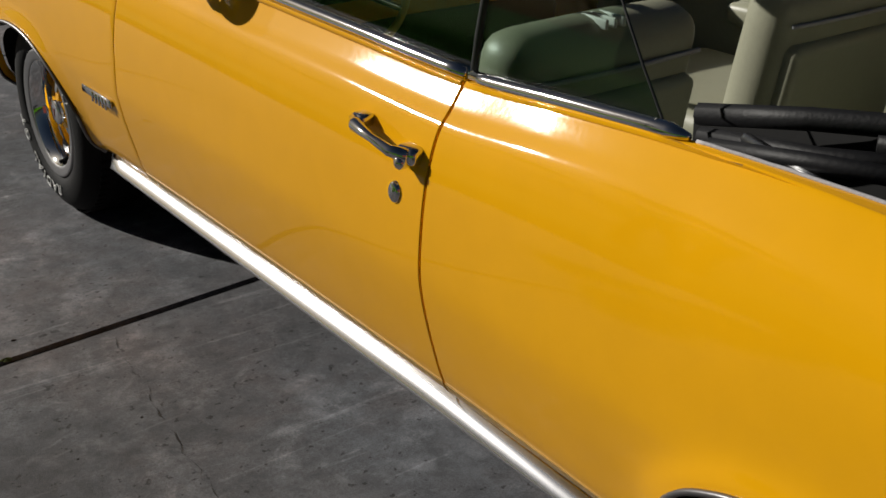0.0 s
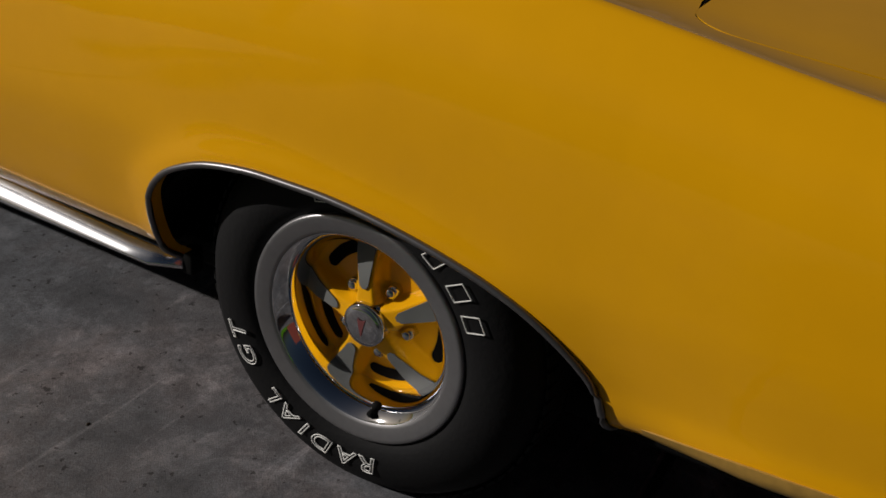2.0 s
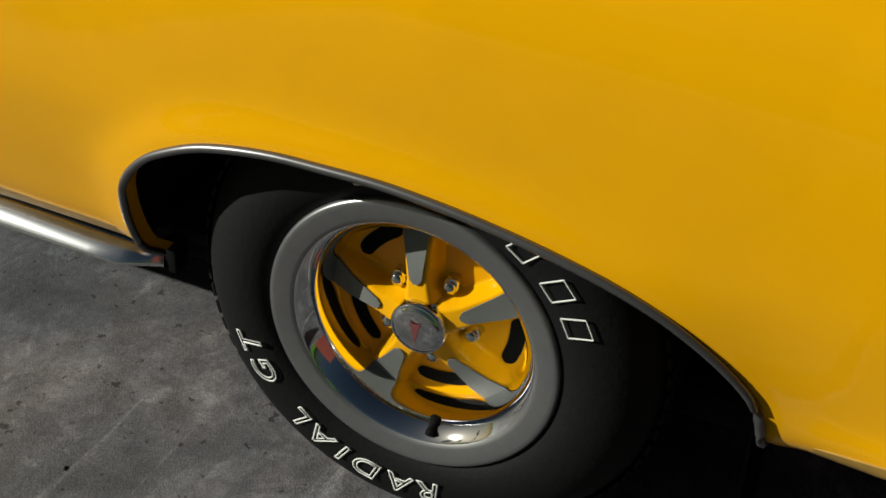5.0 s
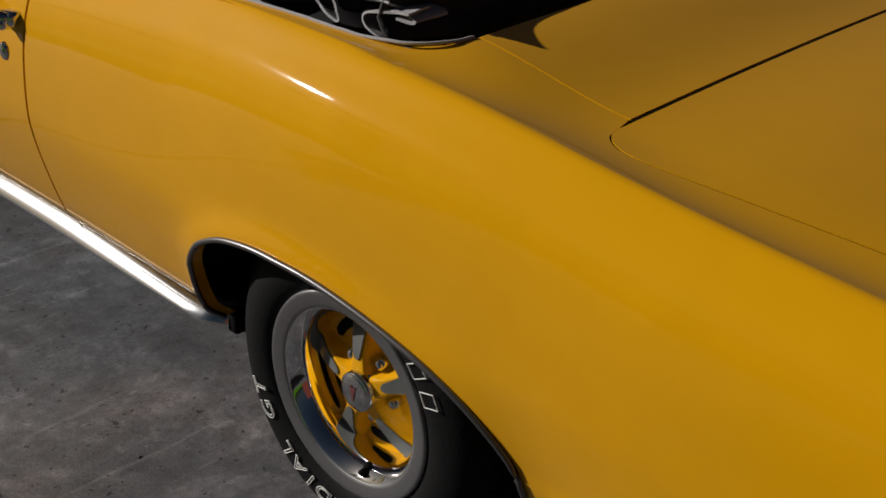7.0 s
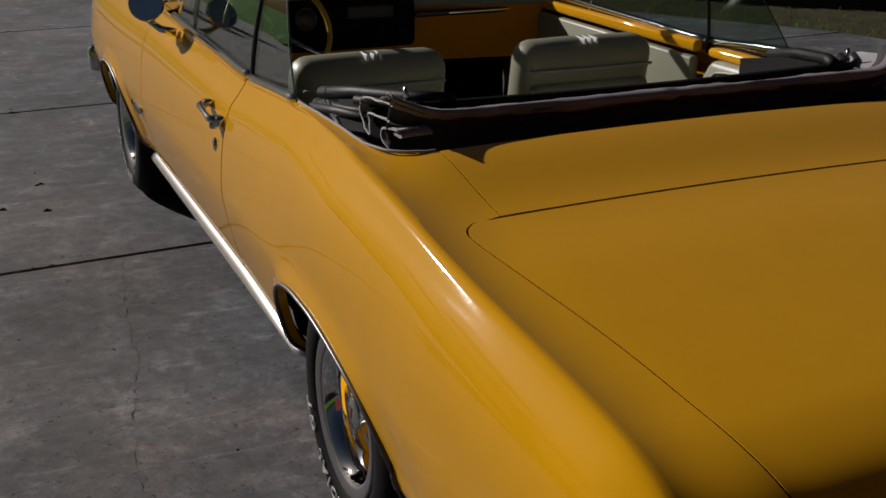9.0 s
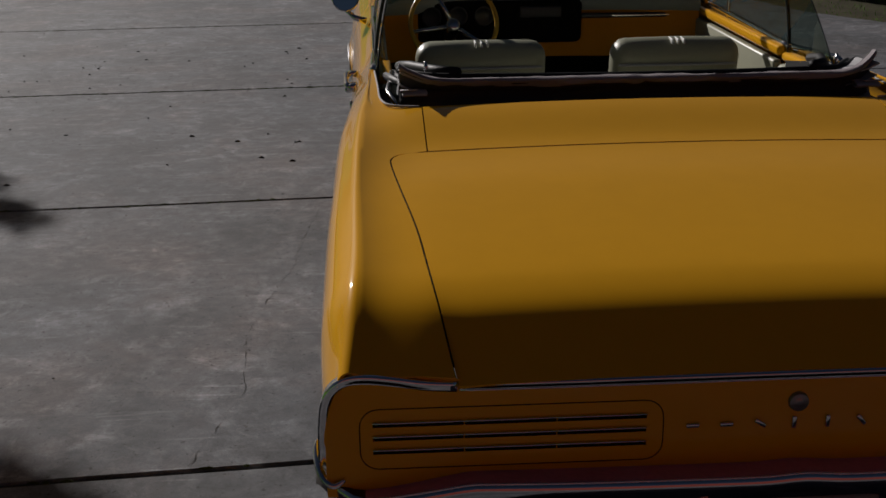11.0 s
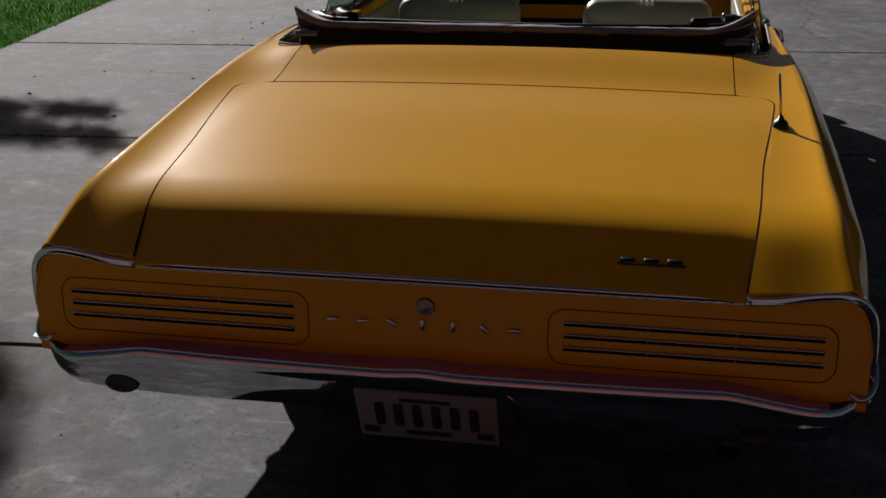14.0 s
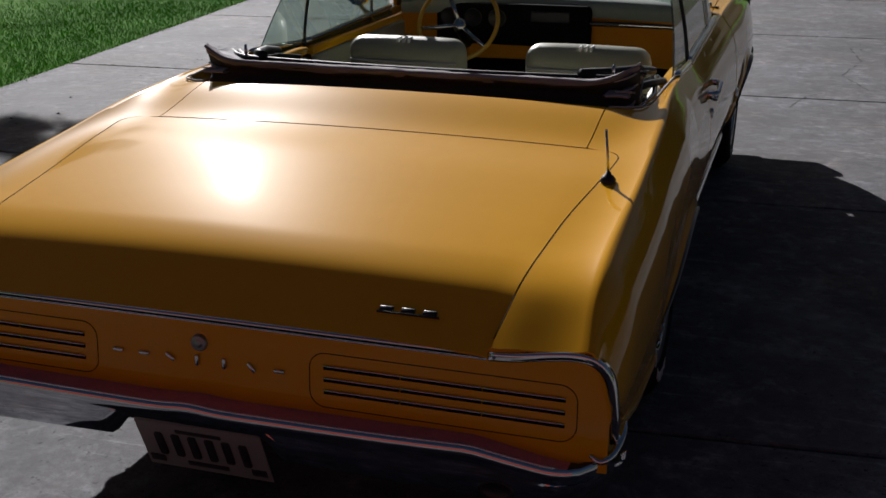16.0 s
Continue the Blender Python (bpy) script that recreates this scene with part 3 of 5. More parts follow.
def build_rear():
    # boot lid
    ys = span(-0.366, -1.332, 60)
    ys = sorted(set(ys + [-0.3665, -0.3675, -0.369, -0.372, -0.377, -0.384, -0.392, -0.402, -0.417]), reverse=True)
    rows = []
    for y in ys:
        xl = lid_edge(y)
        rows.append([Vector((xl * u, y, top_z(xl * u, y))) for u in span(-1, 1, 61)])
    part("boot_lid", quads(rows, flip=True), PAINT, car, solid=0.008, face=(0, 0, 1))
    # deck between lid and folded top
    rows = [[Vector((x, y, deck_z(x, y))) for x in span(-0.6425, 0.6425, 31)] for y in span(-0.075, -0.358, 14)]
    rows.insert(0, [Vector((p.x, p.y + 0.012, p.z - 0.012)) for p in rows[0]])
    rows.insert(0, [Vector((p.x, p.y + 0.004, p.z - 0.08)) for p in rows[0]])
    part("upper_deck", quads(rows, flip=True), PAINT, car, solid=0.006, face=(0, 0, 1))
    # dark gutter under the seams
    rows = [[Vector((0.76 * u, y, top_z(0.76 * u, y) - 0.035)) for u in span(-1, 1, 15)] for y in span(-0.09, -1.25, 16)]
    part("boot_gutter", quads(rows, flip=True), BLACK, car)
    # black strips added for the shade in the gaps round lid and deck
    edge = [(-(lid_edge(y) + 0.0025), y) for y in span(-1.30, -0.378, 90)] + [(-(lid_edge(y) + 0.002), y - 0.0015 + 0.0035 * k / 4) for k, y in enumerate((-0.374, -0.37, -0.368, -0.367, -0.3665))]
    edge += [(x, -0.362) for x in span(-0.65, 0.65, 30)] + [(-x, y) for x, y in edge[::-1]]
    part("lid_gap_shade", tube([(x, y, top_z(x, y) - 0.0033) for x, y in edge], 0.0026, 6), BLACK, car, "thin black strip standing for the shade in the gap")
    for s in (-1, 1):
        part("deck_gap_shade", tube([(s * 0.6443, y, top_z(0.6443, y) - 0.0035) for y in span(-0.08, -0.358, 14)], 0.002, 6), BLACK, car, "thin dark seam")
    # tail panel, set in behind the bright moulding
    def tail(x, z):
        return Vector((x, -1.321 + 0.002 * (abs(x) / 0.88) ** 2.5 - (0.684 - z) * 0.06, z))
    rows = []
    for z in span(0.704, 0.47, 24):
        w = lerp(z, (0.40, 0.57, 0.65, 0.69, 0.704), (0.885, 0.886, 0.878, 0.856, 0.838))
        rows.append([tail(w * u, z - (0.0 if abs(w * u) > 0.66 else 0.006)) for u in span(-1, 1, 49)])
    panel = part("tail_panel", quads(rows, flip=True), PAINT, car, solid=0.004, face=(0, -1, 0))
    # bright moulding along the lid and round the corners
    def frame_bar(pts, w=0.011, h=0.0078):
        rows = []
        for i, p in enumerate(pts):
            d = (Vector(pts[min(i + 1, len(pts) - 1)]) - Vector(pts[max(i - 1, 0)])).normalized()
            n = Vector((0, -1, 0))
            u = n.cross(d).normalized()
            rows.append([Vector(p) + n * a + u * b for a, b in ((-0.012, h), (0.006, h), (w, 0.45 * h), (w * 0.6, 0), (w, -0.45 * h), (0.006, -h), (-0.012, -h))])
        return quads(rows, closed=True, caps=True)
    line = [(x, -1.330 + 0.03 * (abs(x) / 0.88) ** 2.5, 0.686 + 0.006 * (1 - (x / 0.64) ** 2)) for x in span(-0.637, 0.637, 31)]
    lid_trim = part("lid_trim", frame_bar(line), CHROME, car, "long chrome moulding along the boot lid edge")
    part("trim_groove", tube([(x, y - 0.0085, z - 0.0008) for x, y, z in line], 0.0026, 6), BLACK, lid_trim, "dark groove")
    part("trim_bead", tube([(x, y - 0.0105, z - 0.0052) for x, y, z in line], 0.0018, 8), RING, lid_trim, "thin bright bead")
    for s in (-1, 1):
        pts = [(s * 0.641, -1.318, 0.686), (s * 0.70, -1.322, 0.692), (s * 0.76, -1.322, 0.702), (s * 0.81, -1.322, 0.708), (s * 0.844, -1.32, 0.704), (s * 0.868, -1.316, 0.687), (s * 0.882, -1.312, 0.66), (s * 0.888, -1.308, 0.62), (s * 0.891, -1.302, 0.57), (s * 0.892, -1.292, 0.52)]
        d = [i / 9 for i in range(10)]
        fine = [tuple(smooth_at(t, d, [p[k] for p in pts]) for k in range(3)) for t in span(0, 1, 36)]
        corner = part("corner_trim", frame_bar(fine, 0.011, 0.0095), RING, car, "curved chrome moulding round the lamp panel")
        inner = [Vector((s * 0.66 - x, 0, 0.585 - z)).normalized() * 0.0055 for x, y, z in fine]
        part("trim_groove", tube([(x + i.x, y - 0.0085, z + i.z) for (x, y, z), i in zip(fine, inner)], 0.0024, 6), BLACK, corner, "dark groove")
        # louvred lamp: raised border, three slots with bright lower lips, dark red behind
        rows = [[tail(s * x, z) + Vector((0, 0.014, 0)) for x in span(0.27, 0.80, 12)] for z in (0.63, 0.59, 0.55)]
        lamp = part("tail_lamp", quads(rows), RED_LENS, car, "dark red lens behind three body-coloured slots", solid=0.003)
        border = []
        x0, x1, z0, z1, r = 0.255, 0.822, 0.525, 0.645, 0.035
        for cx, cz, a0 in ((x1 - r, z1 - r, 0), (x0 + r, z1 - r, 90), (x0 + r, z0 + r, 180), (x1 - r, z0 + r, 270)):
            for a in span(a0, a0 + 90, 7):
                border.append((s * (cx + r * math.cos(radians(a))), cz + r * math.sin(radians(a))))
        border.append(border[0])
        dense = []
        for (xa, za), (xb, zb) in zip(border, border[1:]):
            n = max(2, int(math.dist((xa, za), (xb, zb)) / 0.03) + 1)
            dense += [(xa + (xb - xa) * f, za + (zb - za) * f) for f in span(0, 1, n)[:-1]]
        dense.append(dense[0])
        part("lamp_groove", tube([tail(x, z) + Vector((0, -0.0005, 0)) for x, z in dense], 0.001, 6), BLACK, lamp, "dark groove round the slots")
        for k, zc in enumerate((0.6145, 0.5875, 0.5605)):
            for xa, xb in ((0.287, 0.4545), (0.4565, 0.6275), (0.6295, 0.798)):
                bm = bmesh.new()
                row = []
                for x in span(xa, xb, 8):
                    p = tail(s * x, zc)
                    row.append([p + Vector((0, -0.0015, 0.003)), p + Vector((0, -0.0015, -0.0055)), p + Vector((0, 0.01, -0.0055)), p + Vector((0, 0.01, 0.003))])
                part("slot", quads(row, closed=True, caps=True, bm=bm), BLACK, lamp, "dark horizontal slot")
                part("slot_lip", tube([tail(s * x, zc + 0.0042) + Vector((0, -0.0045, 0)) for x in span(xa, xb, 8)], 0.0021, 8, squash=0.8), CHROME, lamp)
    # lock emblem and plain raised marks where the maker's letters stand
    bm = lathe([(0.0, 0.008), (0.008, 0.009), (0.011, 0.005), (0.016, 0.009), (0.0185, 0.006), (0.02, -0.004)], 32)
    bm.transform(Matrix.Translation(tail(0, 0.632)) @ Matrix.Rotation(radians(-90), 4, "Z"))
    part("boot_lock", bm, BAND, panel, "round chrome boot lock")
    for k in range(7):
        x = -0.20 + 0.0645 * k
        bm = box(0, 0, 0, 0.025, 0.007, 0.0085, 0.0022)
        bm.transform(Matrix.Translation(tail(x, 0.592) + Vector((0, -0.004, 0))) @ Matrix.Rotation(radians((0, 0, 35, 90, 90, 50, 0)[k]), 4, "Y"))
        part("badge_mark", bm, CHROME, panel, "small chrome mark")
    tilt = Matrix.Translation((0.455, -1.268, deck_z(0.455, -1.268) + 0.003)) @ Matrix.Rotation(radians(31), 4, "X")
    badge = part("lid_badge", box(0, -0.007, 0, 0.135, 0.004, 0.004, 0.001, m=tilt), SATIN, car, "small dark metal badge on the boot lid")
    for k in range(3):
        part("badge_mark", box(-0.048 + 0.047 * k, 0.001, 0.001, 0.03, 0.013, 0.006, 0.0025, m=tilt), SATIN, badge)


def build_bumper():
    """Chrome rear bumper: a shelf, a rolled face and ends that wrap round the corners."""
    xs = span(-0.905, 0.905, 81)
    rows = []
    for x in xs:
        a = abs(x)
        yr = -1.40 + 0.03 * (a / 0.9) ** 3 + (0.095 * ((a - 0.77) / 0.135) ** 2.4 if a > 0.77 else 0)
        zt = lerp(a, (0, 0.45, 0.62, 0.70, 0.77, 0.83, 0.905), (0.513, 0.515, 0.517, 0.502, 0.49, 0.485, 0.501)) + 0.006 * math.exp(-((x / 0.05) ** 2))
        zb = lerp(a, (0, 0.17, 0.2, 0.5, 0.72, 0.80, 0.86, 0.905), (0.455, 0.455, 0.41, 0.402, 0.404, 0.41, 0.424, 0.452))
        yi = -1.328 + 0.02 * (a / 0.88) ** 2.5
        zi = zt - 0.004
        h = zt - zb
        rows.append([(x, yi, zi), (x, yi - 0.006, zi + 0.001), (x, yi - 0.02, zi + 0.001), (x, yr + 0.024, zt + 0.001), (x, yr + 0.012, zt + 0.0012), (x, yr + 0.004, zt), (x, yr - 0.001, zt - 0.004), (x, yr - 0.003, zt - 0.016),
                     (x, yr + 0.003, zt - 0.030), (x, yr + 0.006, zt - 0.038), (x, yr + 0.004, zt - 0.5 * h), (x, yr + 0.009, zt - 0.75 * h), (x, yr + 0.022, zb), (x, yr + 0.05, zb - 0.004), (x, yr + 0.055, zb + 0.015)])
    bumper = part("rear_bumper", quads([r[5:] for r in rows], flip=True), CHROME, car, "chrome rear bumper with a pressed top shelf", solid=0.003, face=(0, -1, 0.2))
    # the shelf's pink reflection of sky and tail is mixed into its colour
    part("bumper_shelf", quads([r[:6] for r in rows[4:-4]], flip=True), SHELF, bumper, "dull chrome top shelf, pink reflection put into its colour", solid=0.003, face=(0, 0, 1))
    part("shelf_edge", tube([(r[5][0], r[5][1] + 0.001, r[5][2] + 0.001) for r in rows[5:-5]], 0.0022, 8), SILL, bumper, "bright rolled front edge")
    # corner tops of the chrome made black, for the dark ground they reflect
    for ends in (rows[:5], rows[-5:]):
        part("bumper_corner", quads([r[:6] for r in ends], flip=True), SATIN, bumper, solid=0.003, face=(0, 0, 1))
    for s in (-1, 1):
        # upright end that closes the quarter panel
        pts = [(s * 0.852, -1.335, 0.508), (s * 0.872, -1.336, 0.497), (s * 0.89, -1.325, 0.504), (s * 0.902, -1.30, 0.52), (s * 0.907, -1.265, 0.536), (s * 0.906, -1.245, 0.545)]
        pts = [tuple(smooth_at(t, range(6), [p[k] for p in pts]) for k in range(3)) for t in span(0, 5, 26)]
        part("bumper_end", tube(pts, [smooth_at(t, range(6), (0.004, 0.0065, 0.0075, 0.0075, 0.006, 0.003)) for t in span(0, 5, 26)], 12), CHROME, bumper, "upturned chrome bumper end")
        bm = lathe([(0.0, 0.004), (0.022, 0.003), (0.027, 0.006), (0.031, 0.004), (0.032, -0.006)], 32)
        bm.transform(Matrix.Translation((s * 0.675, -1.378, 0.424)) @ Matrix.Rotation(radians(-90), 4, "Z") @ Matrix.Diagonal((1, 1.25, 0.7, 1)))
        part("reversing_lamp", bm, SATIN, bumper, "small oval dark lamp in the bumper")
        end = -1.1 if s > 0 else -0.92
        part("exhaust_tip", tube([(s * 0.64, -0.6, 0.25), (s * 0.65, end + 0.06, 0.235), (s * 0.65, end, 0.232)], [0.028, 0.028, 0.030], 16), SATIN, car, "short dark exhaust tip")
    # plate under the bumper; its characters are plain bars
    tilt = Matrix.Translation((0.003, -1.345, 0.383)) @ Matrix.Rotation(radians(22), 4, "X")
    plate = part("number_plate", box(0, 0, 0, 0.305, 0.004, 0.148, 0.0015, m=tilt), PLATE, car, "white plate with dark bars")
    for k in range(6):
        part("plate_bar", box(-0.102 + 0.041 * k, -0.0035, 0.006, 0.019, 0.003, 0.07, 0.004, m=tilt), INK, plate)
    part("plate_bar", box(0, -0.0035, 0.054, 0.11, 0.003, 0.010, 0.001, m=tilt), INK, plate)
    part("plate_bar", box(0, -0.0035, -0.05, 0.10, 0.003, 0.013, 0.001, m=tilt), INK, plate)
    for s in (-1, 1):
        part("plate_bar", box(s * 0.125, -0.0035, -0.047, 0.036, 0.003, 0.02, 0.001, m=tilt), INK, plate)
    part("valance", quads([[(x, -1.29, 0.45), (x, -1.2, 0.37), (x, -0.98, 0.26)] for x in span(-0.84, 0.84, 9)]), BLACK, car)
    part("underbody", box(0, 1.35, 0.26, 1.44, 4.6, 0.05, 0.01), BLACK, car)
    # short aerial with its base on the wing
    bx, by = 0.744, -0.60
    bz = flank(by, 0.93, 1).z + 0.004
    bm = lathe([(0.0, 0.022), (0.006, 0.022), (0.008, 0.014), (0.013, 0.012), (0.019, 0.004), (0.02, -0.006)], 24)
    bm.transform(Matrix.Translation((bx, by, bz)) @ Matrix.Rotation(radians(-90), 4, "Y"))
    base = part("aerial_base", bm, SATIN, car, "dark rubber aerial base")
    part("aerial_mast", tube([(bx, by, bz + 0.01), (bx - 0.006, by + 0.006, bz + 0.07), (bx - 0.012, by + 0.01, bz + 0.125)], [0.0042, 0.0036, 0.003], 8), DULL, base, "retracted metal aerial")


# ---- wheels ----
def letter_mesh(ch, size):
    cu = bpy.data.curves.new("letter", "FONT")
    cu.body, cu.size, cu.align_x, cu.align_y = ch, size, "CENTER", "CENTER"
    cu.fill_mode, cu.bevel_depth, cu.bevel_resolution = "NONE", 0.00105, 1
    ob = bpy.data.objects.new("letter", cu)
    scene.collection.objects.link(ob)
    bpy.context.view_layer.update()
    me = bpy.data.meshes.new_from_object(ob.evaluated_get(bpy.context.evaluated_depsgraph_get()))
    bpy.data.objects.remove(ob)
    bpy.data.curves.remove(cu)
    return me


def build_wheel(yc, s, turn=0.0):
    """One wheel with outer face towards s; local x points out of the car."""
    hub = new("wheel")
    hub.parent = car
    hub.matrix_basis = Matrix.Translation((s * 0.832, yc, 0.314)) @ (Matrix.Identity(4) if s > 0 else Matrix.Rotation(math.pi, 4, "Z")) @ Matrix.Rotation(radians(turn), 4, "X")
    prof = [(0.19, -0.20), (0.235, -0.215), (0.285, -0.212), (0.31, -0.195), (0.314, -0.17), (0.315, -0.10), (0.314, -0.06), (0.309, -0.042), (0.300, -0.024), (0.286, -0.009), (0.266, 0.004), (0.238, 0.01), (0.214, 0.007), (0.198, -0.002), (0.191, -0.012)]
    tyre = part("tyre", lathe(prof, 96), RUBBER, hub, "black radial tyre with outlined white letters")
    # tread: cut blocks on the shoulder
    bm = bmesh.new()
    for k in range(72):
        for x, w in ((-0.05, 0.03), (-0.095, 0.028), (-0.14, 0.03)):
            box(x, 0, 0.3136, w, 0.019, 0.004, 0.0, bm, Matrix.Rotation(2 * math.pi * (k + (0.5 if x == -0.095 else 0)) / 72, 4, "X") )
    part("tread", bm, RUBBER, tyre, smooth=False, kind="stuff")
    # wide polished trim ring with a deep dish
    ring = [(0.1625, -0.003), (0.1605, -0.0042), (0.157, -0.0075), (0.1525, -0.0125), (0.148, -0.0185), (0.144, -0.0255), (0.141, -0.034), (0.1388, -0.045), (0.1372, -0.058), (0.136, -0.074)]
    fine = [(smooth_at(t, range(10), [p[0] for p in ring]), smooth_at(t, range(10), [p[1] for p in ring])) for t in span(0, 9, 37)]
    dish = part("trim_ring", lathe(fine, 160), RING, hub, "dished polished trim ring")
    lip = [(0.195, -0.014), (0.1965, -0.004), (0.1945, 0.002), (0.1915, 0.0035), (0.187, 0.003), (0.169, 0.0005), (0.1655, -0.0008), (0.1625, -0.003)]
    part("ring_lip", lathe(lip, 128), BAND, dish, "flat satin grey outer band")
    # yellow disc with slots, raised spokes and grey spoke faces
    n, rows, spin = 240, [], math.pi / 2 + radians(9)
    def face_x(r, a):
        d5 = abs((a - spin + math.pi / 5) % (2 * math.pi / 5) - math.pi / 5) * r
        half = lerp(r, (0.04, 0.065, 0.1, 0.135), (0.020, 0.0155, 0.0185, 0.0245))
        e = min(max((half + 0.009 - d5) / 0.012, 0), 1)
        e = e * e * (3 - 2 * e)
        low = lerp(r, (0.0, 0.045, 0.058, 0.1, 0.128, 0.138), (-0.046, -0.053, -0.07, -0.078, -0.079, -0.074))
        high = lerp(r, (0.0, 0.04, 0.07, 0.11, 0.138), (-0.033, -0.034, -0.040, -0.052, -0.066))
        return low + (high - low) * e
    for r in (0.0, 0.02, 0.034, 0.042, 0.05, 0.058, 0.066, 0.074, 0.082, 0.09, 0.098, 0.106, 0.112, 0.118, 0.122, 0.126, 0.130, 0.133, 0.136, 0.138):
        rows.append([(face_x(r, 2 * math.pi * k / n), r * math.cos(2 * math.pi * k / n), r * math.sin(2 * math.pi * k / n)) for k in range(n)])
    disc = part("wheel_disc", quads(rows, closed=True), PAINT, hub, "yellow painted five-spoke disc")
    for k in range(5):
        a = spin + 2 * math.pi * k / 5
        rows = []
        for r in span(0.058, 0.1365, 14):
            half = lerp(r, (0.058, 0.060, 0.064, 0.135), (0.003, 0.0062, 0.0082, 0.020))
            rows.append([(face_x(r, a) + 0.0012, r * math.cos(a) - t * half * math.sin(a), r * math.sin(a) + t * half * math.cos(a)) for t in (-1, -0.5, 0, 0.5, 1)])
        part("spoke_face", quads(rows), ARGENT, disc, "grey painted spoke face", solid=0.002)
        b = a + math.pi / 5
        rows = []
        for t in span(-0.34, 0.34, 22):
            c = b + t
            e = 0.0105 * (1 - (abs(t) / 0.345) ** 10)
            rows.append([(face_x(0.1135 + d * e, c) + 0.0012, (0.1135 + d * e) * math.cos(c), (0.1135 + d * e) * math.sin(c)) for d in (-1, -0.5, 0, 0.5, 1)])
        part("vent_slot", quads(rows), BLACK, disc, "black curved vent slot")
        bm = bmesh.new()
        bmesh.ops.create_cone(bm, cap_ends=True, segments=6, radius1=0.0125, radius2=0.011, depth=0.022, matrix=Matrix.Translation((-0.064, 0.0605 * math.cos(b), 0.0605 * math.sin(b))) @ Matrix.Rotation(radians(90), 4, "Y"))
        bmesh.ops.create_uvsphere(bm, u_segments=10, v_segments=6, radius=0.0095, matrix=Matrix.Translation((-0.053, 0.0605 * math.cos(b), 0.0605 * math.sin(b))) @ Matrix.Diagonal((0.6, 1, 1, 1)))
        part("wheel_nut", bm, CHROME, disc, "chrome wheel nut")
    cap = part("hub_cap", lathe([(0.0, -0.018), (0.012, -0.0183), (0.026, -0.0195), (0.0325, -0.021), (0.0335, -0.0225), (0.0345, -0.0222), (0.0365, -0.024), (0.0375, -0.029), (0.0385, -0.058)], 64), CHROME, hub, "round polished hub cap")
    bm = bmesh.new()
    bm.faces.new([bm.verts.new(p) for p in ((-0.0172, -0.0075, 0.015), (-0.0172, -0.002, 0.0125), (-0.0172, 0.002, 0.0125), (-0.0172, 0.0075, 0.015), (-0.0172, 0.0, -0.018))])
    part("cap_mark", bm, mat("red_enamel", (0.16, 0.05, 0.05), 0.3) if "red_enamel" not in bpy.data.materials else bpy.data.materials["red_enamel"], cap, "small red mark", solid=0.0008)
    part("valve_stem", tube([(-0.03, 0.030, -0.142), (-0.02, 0.0305, -0.1435), (-0.018, 0.0305, -0.1435), (-0.010, 0.031, -0.145), (-0.009, 0.031, -0.145), (-0.004, 0.0315, -0.146)], [0.009, 0.0085, 0.0058, 0.0052, 0.0062, 0.0058], 12), BLACK, hub)
    part("brake_drum", lathe([(0.0, -0.10), (0.14, -0.10), (0.14, -0.2)], 32), BLACK, hub)
    # raised white outlined words; the maker's words are plain bars
    for word, angles, bars in (("RADIAL", (-80, -90.5, -102.5, -111.5, -120.5, -130), False), ("GT", (-149.5, -160.5), False), ("xxxxx", (104, 92, 80, 67, 53), True), ("xx", (38.5, 26), True)):
        for ch, deg in zip(word, angles):
            a = radians(deg)
            r = 0.233
            pos = Vector((0.0118, r * math.cos(a), r * math.sin(a)))
            out = Vector((0, math.cos(a), math.sin(a)))
            right = out.cross(Vector((1, 0, 0)))
            m = Matrix((( right.x, out.x, 1, pos.x), (right.y, out.y, 0, pos.y), (right.z, out.z, 0, pos.z), (0, 0, 0, 1)))
            if bars:
                loop = [(-0.016, -0.0145), (0.010, -0.0145), (0.016, 0.0145), (-0.010, 0.0145), (-0.016, -0.0145)]
                bm = bmesh.new()
                for (xa, ya), (xb, yb) in zip(loop, loop[1:]):
                    tube([(xa, ya, 0), (xb, yb, 0)], 0.00105, 6, bm=bm)
                bm.transform(m)
                part("letter_bar", bm, WHITE, tyre, smooth=False)
            else:
                me = letter_mesh(ch, 0.046)
                me.transform(m @ Matrix(((1.2, 0.22, 0, 0), (0, 0.95, 0, 0), (0, 0, 1, 0), (0, 0, 0, 1))))
                me.materials.clear()
                me.materials.append(WHITE)
                ob = new("letter", me)
                ob.parent = tyre
    return hub


build_shell()
build_rear()
build_bumper()
for yc in (REAR_Y, FRONT_Y):
    for s in (-1, 1):
        build_wheel(yc, s)


# ---- cockpit ----
def cushion(cx, cy, cz, sx, sy, sz, r, lean=0.0, bulge=0.012):
    """A padded block: rounded edges and slightly swollen faces."""
    bm = bmesh.new()
    bmesh.ops.create_cube(bm, size=1, matrix=Matrix.Diagonal((sx, sy, sz, 1)))
    bmesh.ops.bevel(bm, geom=bm.edges[:], offset=r, segments=4, affect="EDGES", profile=0.5)
    bmesh.ops.subdivide_edges(bm, edges=[e for e in bm.edges if e.calc_length() > 0.12], cuts=5, use_grid_fill=True)
    for v in bm.verts:
        fx, fy, fz = 1 - (2 * v.co.x / sx) ** 2, 1 - (2 * v.co.y / sy) ** 2, 1 - (2 * v.co.z / sz) ** 2
        v.co.y += bulge * max(fx, 0) * max(fz, 0) * (1 if v.co.y > 0 else -1)
        v.co.z += bulge * 0.5 * max(fx, 0) * max(fy, 0) * (1 if v.co.z > 0 else -1)
    bm.transform(Matrix.Translation((cx, cy, cz)) @ Matrix.Rotation(radians(lean), 4, "X"))
    return bm


